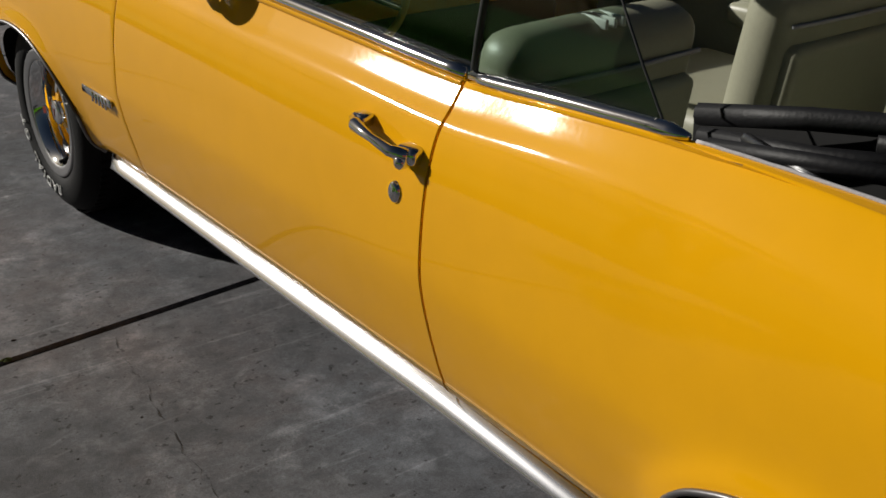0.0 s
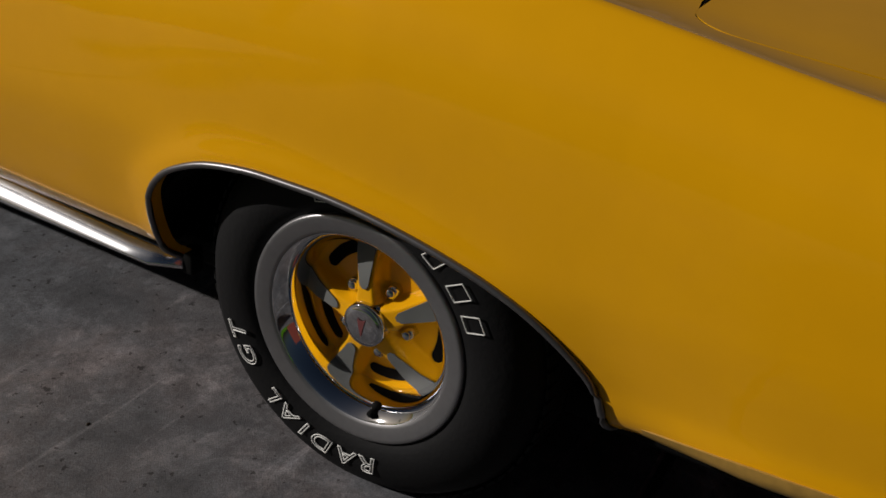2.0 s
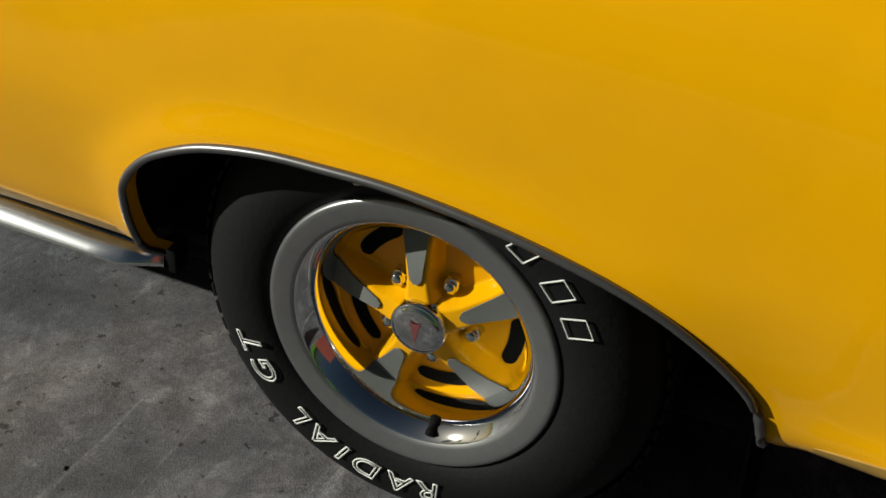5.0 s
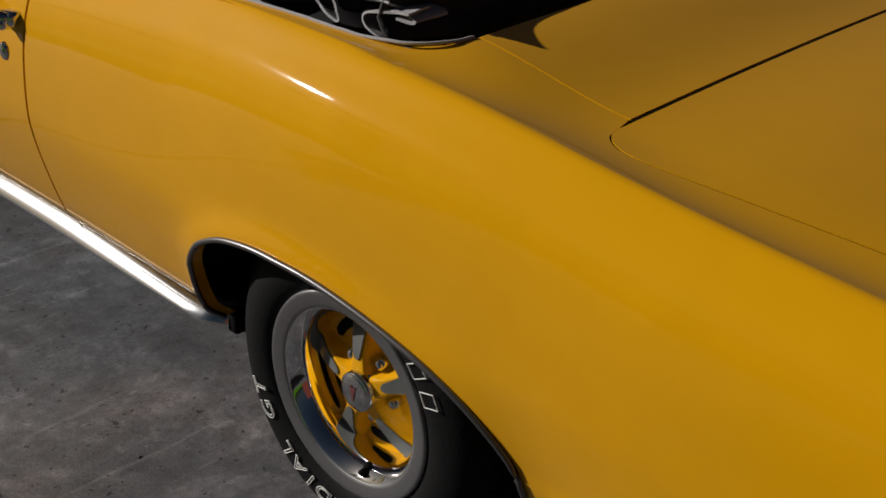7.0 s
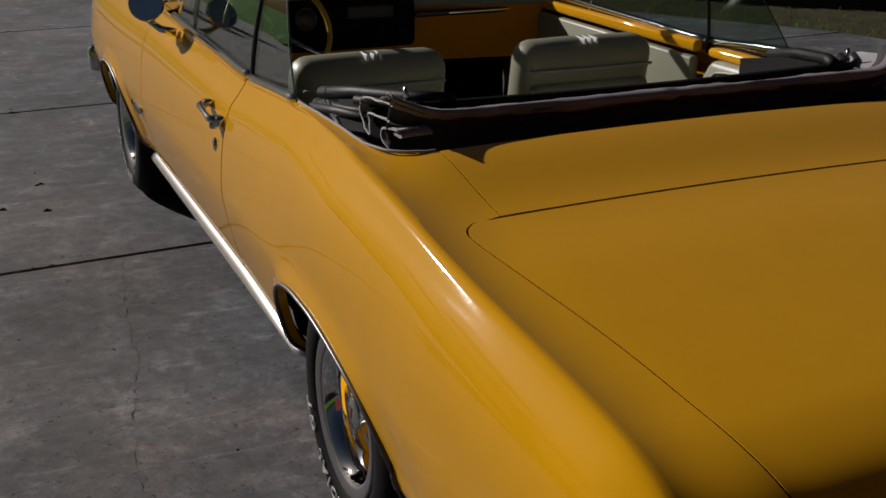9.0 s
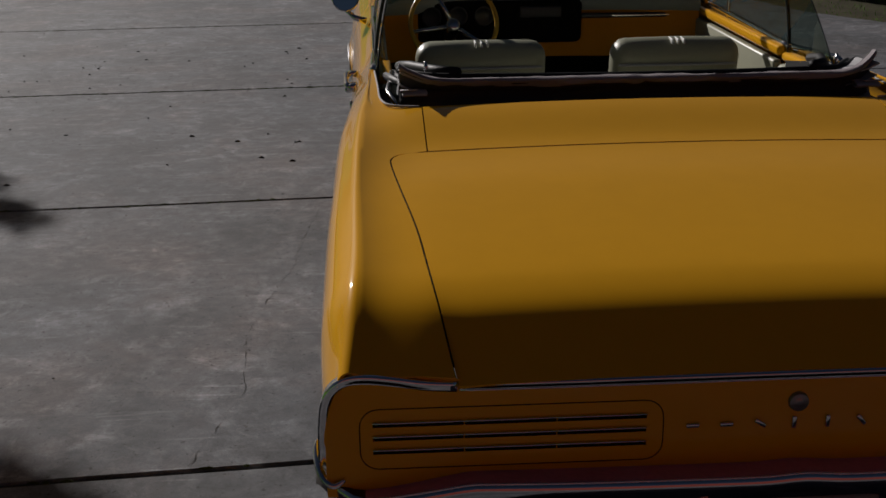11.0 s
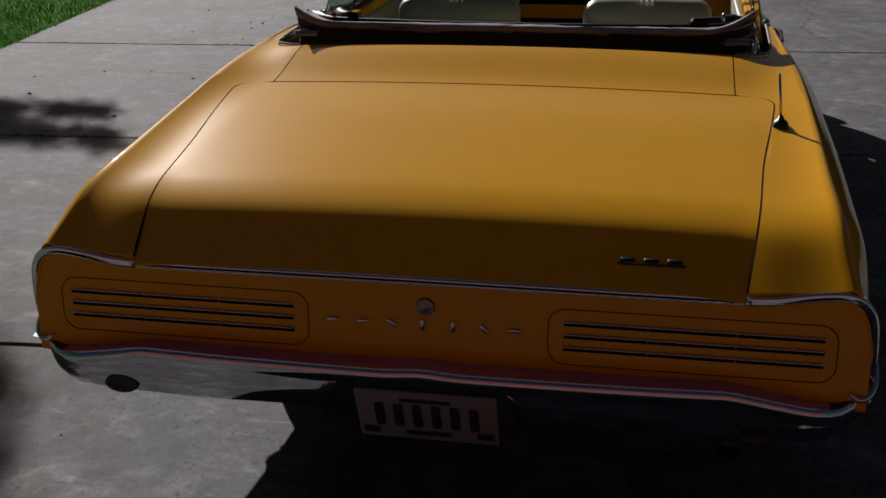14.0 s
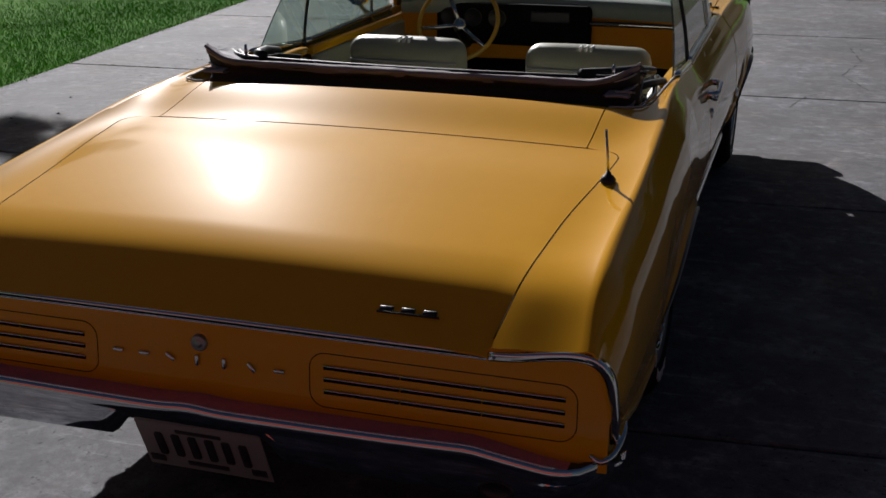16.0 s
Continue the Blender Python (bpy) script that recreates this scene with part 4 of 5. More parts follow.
def build_cockpit():
    part("cabin_floor", box(0, 1.2, 0.30, 1.5, 2.6, 0.02), CARPET, car, "black carpeted floor")
    part("front_bulkhead", box(0, 2.45, 0.6, 1.5, 0.03, 0.62), BLACK, car)
    part("rear_bulkhead", box(0, 0.02, 0.6, 1.48, 0.03, 0.55), BLACK, car)
    for s in (-1, 1):
        cx = s * 0.37
        seat = part("front_seat", cushion(cx, 1.42, 0.50, 0.50, 0.52, 0.16, 0.05), VINYL, car, "cream vinyl bucket seat")
        back = part("backrest", cushion(cx, 1.13, 0.70, 0.49, 0.13, 0.42, 0.055, lean=10), VINYL, seat)
        part("backrest_shell", cushion(cx, 1.075, 0.60, 0.43, 0.05, 0.36, 0.02, lean=10, bulge=0.008), VINYL, back)
        part("piping", tube([(cx + x, 1.036 - 0.010 * (1 - (x / 0.23) ** 2), 0.822) for x in span(-0.225, 0.225, 12)], 0.005, 6), LINER, back, "pale piping")
        for k in (-1, 0, 1):
            part("stripe", box(cx + 0.022 * k, 1.078, 0.905, 0.008, 0.07, 0.02, 0.003), WHITE, back, "white stitched stripe")
    bench = part("rear_seat", cushion(0, 0.56, 0.42, 0.98, 0.50, 0.18, 0.05), VINYL, car, "cream vinyl rear bench")
    part("backrest", cushion(0, 0.30, 0.66, 0.98, 0.14, 0.42, 0.05, lean=14), VINYL, bench)
    for k in range(23):
        part("pleat", tube([(-0.46 + 0.0416 * k, 0.40, 0.52), (-0.46 + 0.0416 * k, 0.355, 0.66), (-0.46 + 0.0416 * k, 0.32, 0.80)], 0.013, 6), VINYL, bench)
    for s in (-1, 1):
        # door card with ribbed lower panel, painted top rail and armrest
        card = part("door_card", box(s * 0.735, 1.60, 0.60, 0.035, 1.22, 0.48, 0.01), VINYL, car, "cream door trim panel")
        part("painted_rail", box(s * 0.748, 1.60, 0.872 if s > 0 else 0.855, 0.036, 1.22, 0.04, 0.012, seg=3), PAINT, card, "yellow painted top rail")
        part("armrest", cushion(s * 0.70, 1.45, 0.66, 0.07, 0.40, 0.06, 0.02), VINYL, card)
        rake = Matrix.Translation((0, 0.7 * 0.86, 0)) @ Matrix(((1, 0, 0, 0), (0, 1, -0.7, 0), (0, 0, 1, 0), (0, 0, 0, 1)))
        side = part("rear_side_panel", box(s * 0.70, 0.62, 0.62, 0.05, 0.42, 0.48, 0.022, seg=3, m=rake), VINYL, car, "cream ribbed rear side panel")
        part("panel_welt", tube([rake @ Vector((s * 0.674, y, z)) for y, z in ((0.79, 0.42), (0.79, 0.70), (0.788, 0.79), (0.77, 0.825), (0.72, 0.835), (0.45, 0.835))], 0.005, 6), VINYL, side, "stitched welt")
        for k in range(9):
            part("rib", box(s * 0.672, 0.41 + 0.024 * k, 0.66, 0.012, 0.018, 0.26, 0.004), VINYL, side)
        part("painted_cap", cushion(s * 0.735, 0.74, 0.872, 0.05, 0.3, 0.03, 0.012), PAINT, side, "yellow painted cap rail")
        part("belt_trim", tube([(s * inner_edge(y), y, inner_z(y) + 0.006) for y in span(SEAM_R + 0.008, SEAM_F - 0.2, 24)], 0.0125, 12, squash=0.95), CHROME, card, "chrome belt moulding")
        pts = [(s * (inner_edge(y) + 0.004), y, inner_z(y) + 0.005) for y in span(0.955, 0.50, 14)]
        part("belt_trim", tube(pts, [0.013] * 13 + [0.005], 12, squash=0.95), CHROME, side, "chrome belt moulding")
        knots = ((0.772, 0.49), (0.769, 0.4), (0.766, 0.3), (0.763, 0.2), (0.761, 0.11), (0.756, 0.05), (0.745, -0.01), (0.724, -0.043), (0.692, -0.064), (0.652, -0.072))
        bead = []
        for t in span(0, 9, 60):
            x, y = (smooth_at(t, range(10), [k[i] for k in knots]) for i in (0, 1))
            z = inner_z(y) if y > 0.06 else lerp(y, (-0.072, 0.06), (top_z(0.66, -0.07), inner_z(0.06)))
            bead.append((s * x, y, z + 0.001 + 0.0012 * noise.noise((y * 30, s, x * 30))))
        part("well_edge", tube(bead, 0.003, 6), LINER, side, "pale ragged sealing bead")
        # curved side glass with thin dark edges
        def lean(z):
            return 0.765 - 0.06 * (z - 0.87) - 0.42 * (z - 0.87) ** 2
        def pane(y0, y1, top0, top1, n=10):
            rows = []
            for i in range(n):
                f = i / (n - 1)
                row = []
                for g in span(0, 1, 8):
                    y = y0 + (y1 - y0) * f
                    t = top0[1] + (top1[1] - top0[1]) * f
                    yy = y + ((top0[0] + (top1[0] - top0[0]) * f) - y) * g
                    z = 0.855 + (t - 0.855) * g
                    row.append((s * lean(z), yy, z))
                rows.append(row)
            return rows
        rear = pane(0.50, 0.965, (0.76, 1.17), (0.95, 1.21))
        door = pane(0.975, 1.72, (0.96, 1.21), (1.60, 1.25))
        vent = pane(1.735, 2.02, (1.63, 1.245), (1.66, 1.24))
        for rows, owner, label in ((rear, side, "quarter window pane"), (door, card, "door window pane"), (vent, card, "small vent pane")):
            g = part("side_glass", quads(rows, flip=s > 0), GLASS, owner, label, solid=0.004)
            g.visible_shadow = False
        part("glass_edge", tube(rear[0], 0.002, 6), SATIN, side)
        part("glass_edge", tube([rear[-1][k] for k in range(8)], 0.007, 6), SATIN, side, "dark rubber strip")
        part("glass_edge", tube([r[-1] for r in door], 0.003, 6), SATIN, card)
        part("vent_post", tube([vent[0][k] for k in range(8)], 0.008, 8), CHROME, card, "slim chrome post")
    # dashboard: padded top, painted face, dark cluster, grab bar
    rows = []
    for x in span(-0.73, 0.73, 31):
        bow = -0.10 * (x / 0.73) ** 2
        rows.append([(x, 2.42 + bow, 0.93), (x, 2.36 + bow, 0.955), (x, 2.24 + bow, 0.962), (x, 2.17 + bow, 0.952), (x, 2.145 + bow, 0.93), (x, 2.14 + bow, 0.905), (x, 2.155 + bow, 0.872)])
    pad = part("dashboard", quads(rows, flip=True), DASHPAD, car, "grey-green padded dash top", solid=0.01, face=(0, -0.3, 1))
    rows = [[(x, 2.165 - 0.10 * (x / 0.73) ** 2, z) for z in (0.885, 0.80, 0.72, 0.66)] for x in span(-0.73, 0.73, 21)]
    face = part("dash_face", quads(rows, flip=True), DASH, pad, "yellow painted dash face", solid=0.01)
    part("instrument_panel", box(-0.245, 2.125, 0.83, 0.88, 0.06, 0.2, 0.028, seg=4), BLACK, pad, "black instrument panel")
    for x in (-0.50, -0.38, -0.26):
        bm = lathe([(0.0, 0.0), (0.036, 0.0), (0.042, 0.006), (0.045, 0.0)], 28)
        bm.transform(Matrix.Translation((x, 2.094, 0.86)) @ Matrix.Rotation(radians(-90), 4, "Z"))
        part("gauge", bm, SATIN, pad, "round gauge bezel")
    part("radio", box(0.0, 2.094, 0.875, 0.19, 0.012, 0.05, 0.004), INK, pad, "radio panel")
    part("grab_bar", box(0.44, 2.10, 0.853, 0.50, 0.02, 0.022, 0.006), SATIN, pad, "black grab bar with bright inlay")
    part("bar_inlay", box(0.50, 2.0895, 0.853, 0.34, 0.004, 0.008, 0.001), DULL, pad)
    # steering wheel: thin yellow rim, three bright spokes, round boss
    tilt = Matrix.Translation((-0.41, 1.97, 0.838)) @ Matrix.Rotation(radians(-32), 4, "X")
    bm = bmesh.new()
    rows = []
    for k in range(72):
        a = 2 * math.pi * k / 72
        rows.append([tilt @ Vector(((0.192 + 0.0105 * math.cos(b)) * math.cos(a), 0.0105 * math.sin(b) - 0.03, (0.192 + 0.0105 * math.cos(b)) * math.sin(a))) for b in span(0, 2 * math.pi, 11)[:-1]])
    rows.append(rows[0])
    wheel = part("steering_wheel", quads(rows, closed=True, bm=bm), mat("amber_rim", (0.62, 0.36, 0.03), 0.3, coat=0.5, vary=0.1, scale=12), car, "thin amber rim steering wheel")
    for deg in (116, 192, 322):
        a = radians(deg)
        bm = tube([tilt @ Vector((0.03 * math.cos(a), 0, 0.03 * math.sin(a))), tilt @ Vector((0.1 * math.cos(a), -0.01, 0.1 * math.sin(a))), tilt @ Vector((0.187 * math.cos(a), -0.03, 0.187 * math.sin(a)))], [0.013, 0.011, 0.008], 8)
        part("spoke", bm, DULL, wheel, "bright metal spoke")
    bm = lathe([(0.0, 0.022), (0.02, 0.02), (0.03, 0.012), (0.036, 0.0), (0.036, -0.02)], 32)
    bm.transform(tilt @ Matrix.Rotation(radians(-90), 4, "Z"))
    part("boss", bm, DULL, wheel, "round metal boss")
    part("column", tube([tilt @ Vector((0, 0.01, 0)), (-0.425, 2.2, 0.69)], 0.028, 12), SATIN, wheel)


def build_windscreen():
    def ws(u, v):
        x = u * (0.74 - 0.09 * v)
        return Vector((x, 2.36 - 0.36 * (x / 0.74) ** 2 - 0.36 * v, 0.945 - 0.02 * (x / 0.74) ** 2 + 0.37 * v))
    surround = part("windscreen_frame", tube([ws(-1, v) for v in span(0, 1, 8)] + [ws(u, 1.0) for u in span(-0.95, 0.95, 15)] + [ws(1, v) for v in span(1, 0, 8)], 0.017, 8), PAINT, car, "yellow windscreen surround, dark seal thickened for its shaded inner side")
    # dark seal, made thick to stand for the pillars' shaded inner side
    part("seal_and_pillar_shade", tube([ws(-0.985, v) + Vector((0, -0.012, 0)) for v in span(0, 0.97, 8)] + [ws(u, 0.97) + Vector((0, -0.012, 0)) for u in span(-0.94, 0.94, 15)] + [ws(0.985, v) + Vector((0, -0.012, 0)) for v in span(0.97, 0, 8)], 0.0155, 8), SATIN, surround)
    g = part("windscreen", quads([[ws(u, v) for u in span(-0.98, 0.98, 25)] for v in span(0, 0.98, 10)]), GLASS, surround, "clear windscreen", solid=0.005)
    g.visible_shadow = False
    for x0, x1 in ((-0.30, 0.18), (0.10, 0.66)):
        part("wiper", tube([(x0, 2.42 - 0.3 * x0 * x0, 0.962), ((x0 + x1) / 2, 2.41 - 0.3 * ((x0 + x1) / 2) ** 2, 0.982), (x1, 2.40 - 0.45 * x1 * x1, 0.966)], [0.005, 0.007, 0.004], 6), SATIN, surround, "black wiper")
    m = part("rear_view_mirror", box(0.02, 1.92, 1.25, 0.24, 0.02, 0.055, 0.008), SATIN, surround)
    # bonnet and nose
    rows = []
    for y in span(SEAM_F + 0.01, NOSE_Y, 24):
        w = inner_edge(y) - 0.004
        z0 = inner_z(y)
        rows.append([(w * u, y + (0.12 * (1 - u * u) if y < SEAM_F + 0.02 else 0), z0 + 0.055 * (1 - u * u) + (0.02 if abs(u) < 0.3 else 0) * min(1, (y - SEAM_F) / 0.4)) for u in span(-1, 1, 25)])
    part("bonnet", quads(rows), PAINT, car, "yellow bonnet with a raised centre", solid=0.006, face=(0, 0, 1))
    nose = part("nose_panel", box(0, 3.79, 0.62, 1.66, 0.06, 0.46, 0.025), SATIN, car, "dark grille panel")
    for s in (-1, 1):
        for dz in (0.09, -0.09):
            bm = lathe([(0.0, 0.01), (0.06, 0.006), (0.072, 0.012), (0.078, -0.01)], 24)
            bm.transform(Matrix.Translation((s * 0.70, 3.825, 0.64 + dz)) @ Matrix.Rotation(radians(90), 4, "Z"))
            part("headlamp", bm, CHROME, nose, "round headlamp")
    part("front_bumper", cushion(0, 3.86, 0.45, 1.74, 0.09, 0.13, 0.03), CHROME, car, "chrome front bumper")
    # round door mirror on a short stalk
    mir = part("door_mirror", lathe([(0.0, 0.03), (0.03, 0.027), (0.05, 0.012), (0.058, -0.01), (0.06, -0.02), (0.056, -0.024)], 32), CHROME, car, "round chrome door mirror")
    mir.matrix_basis = Matrix.Translation((-0.885, 1.90, 0.975)) @ Matrix.Rotation(radians(87), 4, "Z") @ Matrix.Rotation(radians(15), 4, "Y")
    bm = lathe([(0.0, -0.023), (0.055, -0.023)], 32)
    part("mirror_glass", bm, MIRROR, mir, "mirror face")
    bm = tube([(0.0, 0, -0.05), (-0.01, -0.04, -0.085), (-0.01, -0.09, -0.10)], [0.01, 0.012, 0.016], 8)
    part("mirror_stalk", bm, CHROME, mir)
    # fender badge: a slim chrome bar with three fins
    for s in (-1, 1):
        y = 2.385
        x = abs(flank(y, q_at(y, 0.518)).x)
        part("side_badge", box(s * (x + 0.004), y, 0.52, 0.01, 0.19, 0.022, 0.004, m=None), CHROME, car, "slim chrome side badge")
        for k in range(5):
            part("badge_mark", box(s * (x + 0.009), y - 0.07 + 0.022 * k, 0.514, 0.006, 0.008, 0.026, 0.002), CHROME, car)


def build_folded_top():
    """The lowered hood: a roll of lining and fabric across the car, with its dark bows and side rails."""
    top = part("folded_top", bmesh.new(), CANVAS, car, "lowered taupe fabric top, darkened for its shaded face, with its lining showing")
    def roll(x, k):
        a = abs(x)
        fwd = 0.0 if a < 0.58 else (0.03 if x < 0 else 0.08) * ((a - 0.58) / 0.125) ** 2
        wob = 0.006 * noise.noise((x * 6, k * 1.7, 1)) + 0.003 * noise.noise((x * 22, k * 3.1, 4))
        lift = 0.04 * max(0, (a - 0.56) / 0.145) ** 2
        return fwd, wob, lift
    bm = bmesh.new()
    prof = [(-0.03, 0.922), (-0.012, 0.936), (-0.004, 0.95), (-0.008, 0.963), (-0.024, 0.972), (-0.036, 0.981), (-0.039, 0.990), (-0.032, 0.996), (-0.018, 0.997), (-0.005, 0.992), (0.02, 0.985)]
    rows = []
    for x in span(-0.703, 0.71, 91):
        row = []
        for k, (y, z) in enumerate(prof):
            f, w, l = roll(x, k)
            row.append((x, y + 0.058 + f + w, z - 0.016 + w * 0.7 + l * (k > 3) - 0.004 * (1 - (x / 0.7) ** 2)))
        rows.append(row)
    quads(rows, bm=bm)
    bm.to_mesh(top.data)
    bm.free()
    for p in top.data.polygons:
        p.use_smooth = True
    md = top.modifiers.new("thickness", "SOLIDIFY")
    md.thickness, md.offset = 0.006, 1
    part("hem", quads([[(x, y - 0.008, z + 0.008) for x, y, z in r[4:10]] for r in rows]), HEM, top, "grey-lilac fabric hem along the fold", solid=0.003, face=(0, -0.5, 1))
    # dark headlining bundle in the well, and the bows
    rows = []
    for x in span(-0.66, 0.68, 41):
        f, w, l = roll(x, 2)
        f *= 0.8
        rows.append([(x, 0.08 + f, 0.96 + l * 0.5), (x, 0.12 + f, 0.952 + 2 * w), (x, 0.16 + f, 0.937 + 2 * w), (x, 0.21 + f, 0.915 + w), (x, 0.24 + f, 0.87), (x, 0.24 + f, 0.80)])
    part("bow_cover", quads(rows, flip=True), RAIL, top, "black folded frame bows", solid=0.01)
    for y, z, r in ((0.13, 0.967, 0.009), (0.18, 0.955, 0.011)):
        part("bow", tube([(x, y + (0 if abs(x) < 0.58 else 0.17 * ((abs(x) - 0.58) / 0.155) ** 2), z + 0.01 * (abs(x) / 0.7) ** 2) for x in span(-0.70, 0.70, 31)], r, 8), RAIL, top, "black frame bow")
    for s in (-1, 1):
        part("side_rail", tube([(s * 0.69, 0.56, 0.925), (s * 0.66, 0.40, 0.955), (s * 0.60, 0.22, 0.975), (s * 0.53, 0.12, 0.985)], 0.016, 8), RAIL, top, "black folding side rail")
        part("side_rail", tube([(s * 0.735, 0.50, 0.905), (s * 0.715, 0.34, 0.925), (s * 0.67, 0.16, 0.935)], 0.013, 8), RAIL, top, "black folding side rail")
        rows = [[(s * x, y, 0.862 + 0.01 * math.sin(9 * y) - 0.05 * (0.755 - x)) for x in span(0.52, 0.757, 6)] for y in span(0.12, 0.545, 8)]
        part("well_liner", quads(rows), CARPET, top, "black lining of the top well", solid=0.004, face=(0, 0, 1))
        part("well_wall", quads([[(s * (0.60 + 0.05 * (y - 0.12)), y, 0.80), (s * (0.605 + 0.05 * (y - 0.12)), y, 0.90), (s * (0.60 + 0.05 * (y - 0.12)), y, lerp(y, (0.12, 0.4, 0.62), (0.965, 0.945, 0.905)))] for y in span(0.12, 0.62, 8)]), CARPET, top, "black side of the top well", solid=0.004)
        part("side_rail", tube([(s * 0.712, 0.535, 0.905), (s * 0.69, 0.36, 0.922), (s * 0.645, 0.19, 0.945)], 0.014, 8), RAIL, top, "black folding side rail")
        part("side_link", tube([(s * 0.715, 0.46, 0.925), (s * 0.735, 0.28, 0.90), (s * 0.70, 0.12, 0.88)], 0.008, 6), DULL, top, "bare metal link")
        part("latch_pin", tube([(s * 0.62, 0.17, 0.955), (s * 0.62, 0.17, 0.995), (s * 0.622, 0.174, 1.01)], [0.007, 0.006, 0.004], 8), DULL, top, "small metal latch pin")
        # loose curls of the lining where the roll ends
        for n, fold in enumerate((((0.045, 1.0), (0.10, 0.998), (0.17, 0.99), (0.225, 0.98), (0.248, 0.955), (0.222, 0.93), (0.178, 0.912), (0.187, 0.93), (0.2, 0.948), (0.185, 0.958), (0.13, 0.966), (0.06, 0.966)),
                                  ((0.02, 0.954), (0.05, 0.95), (0.11, 0.937), (0.128, 0.928), (0.118, 0.915), (0.09, 0.905), (0.075, 0.898)),
                                  ((0.085, 0.948), (0.05, 0.953), (0.018, 0.95), (0.006, 0.944), (0.018, 0.938), (0.05, 0.938)))):
            m = len(fold)
            fine = [(smooth_at(t, range(m), [p[0] for p in fold]), smooth_at(t, range(m), [p[1] for p in fold])) for t in span(0, m - 1, 5 * m)]
            rows = []
            for x in span((0.61, 0.65, 0.625)[n], (0.702, 0.70, 0.695)[n], 12):
                low = 0.028 * ((0.702 - x) / 0.09) ** 0.7 if n == 0 else 0.0
                rows.append([(s * (x + 0.006 * noise.noise((y * 20, z * 30, n))), y + 0.006 * noise.noise((x * 18, z * 25, n + s)), z - low + 0.003 * noise.noise((x * 22, y * 18, n + 2 * s))) for y, z in fine])
            part("lining_fold", quads(rows, flip=s < 0), LINER, top, "loose grey fold of lining", solid=0.004)


build_cockpit()
build_windscreen()
build_folded_top()


# ---- lawn, trees and litter round the driveway ----
def build_lawn():
    rng = np.random.default_rng(5)
    verts, faces = [], []

    def blades(n, x_of, y0, y1, hmin, hmax):
        for _ in range(n):
            y = rng.uniform(y0, y1)
            x = x_of(y)
            h, a, w = rng.uniform(hmin, hmax), rng.uniform(0, 6.283), rng.uniform(0.002, 0.0045)
            lx, ly = rng.normal(0, 0.03), rng.normal(0, 0.03)
            i = len(verts)
            verts.extend([(x - w * math.cos(a), y - w * math.sin(a), -0.03), (x + w * math.cos(a), y + w * math.sin(a), -0.03), (x + lx, y + ly, -0.03 + h)])
            faces.append((i, i + 1, i + 2))

    blades(80000, lambda y: left_edge(y) + 0.03 - abs(rng.normal(0, 1.6)), 2.5, 17, 0.03, 0.06)
    blades(5000, lambda y: right_edge(y) + abs(rng.normal(0, 1.5)), 5, 20, 0.02, 0.06)
    me = bpy.data.meshes.new("lawn_grass")
    me.from_pydata(verts, [], faces)
    me.materials.append(GRASS)
    tagged(new("lawn_grass", me), "short green lawn grass beside the driveway", "grass", kind="stuff")
    bm = bmesh.new()
    rows = []
    for y in span(-10, 40, 60):
        rows.append([(left_edge(y) - 0.02 - d, y, -0.02 + 0.012 * noise.noise((d * 2, y * 2, 0))) for d in (0, 0.2, 0.6, 1.5, 4, 10, 25, 60)])
    quads(rows, bm=bm)
    tagged(part("lawn_sheet", bm, SOIL), "mown green turf with soil between the blades", "lawn", kind="structure")


def build_verge():
    rows = []
    for y in span(-10, 40, 70):
        x0 = right_edge(y)
        rows.append([(x0 + 0.01 + d, y, -0.022 + 0.02 * noise.noise((d * 2, y * 2, 5)) * (d > 0)) for d in (0, 0.15, 0.4, 0.9, 1.8, 3.5, 7, 14)])
    tagged(part("earth_verge", quads(rows, flip=True), EARTH, face=(0, 0, 1)), "bare dull earth with sparse grass beside the driveway", "verge", kind="structure")


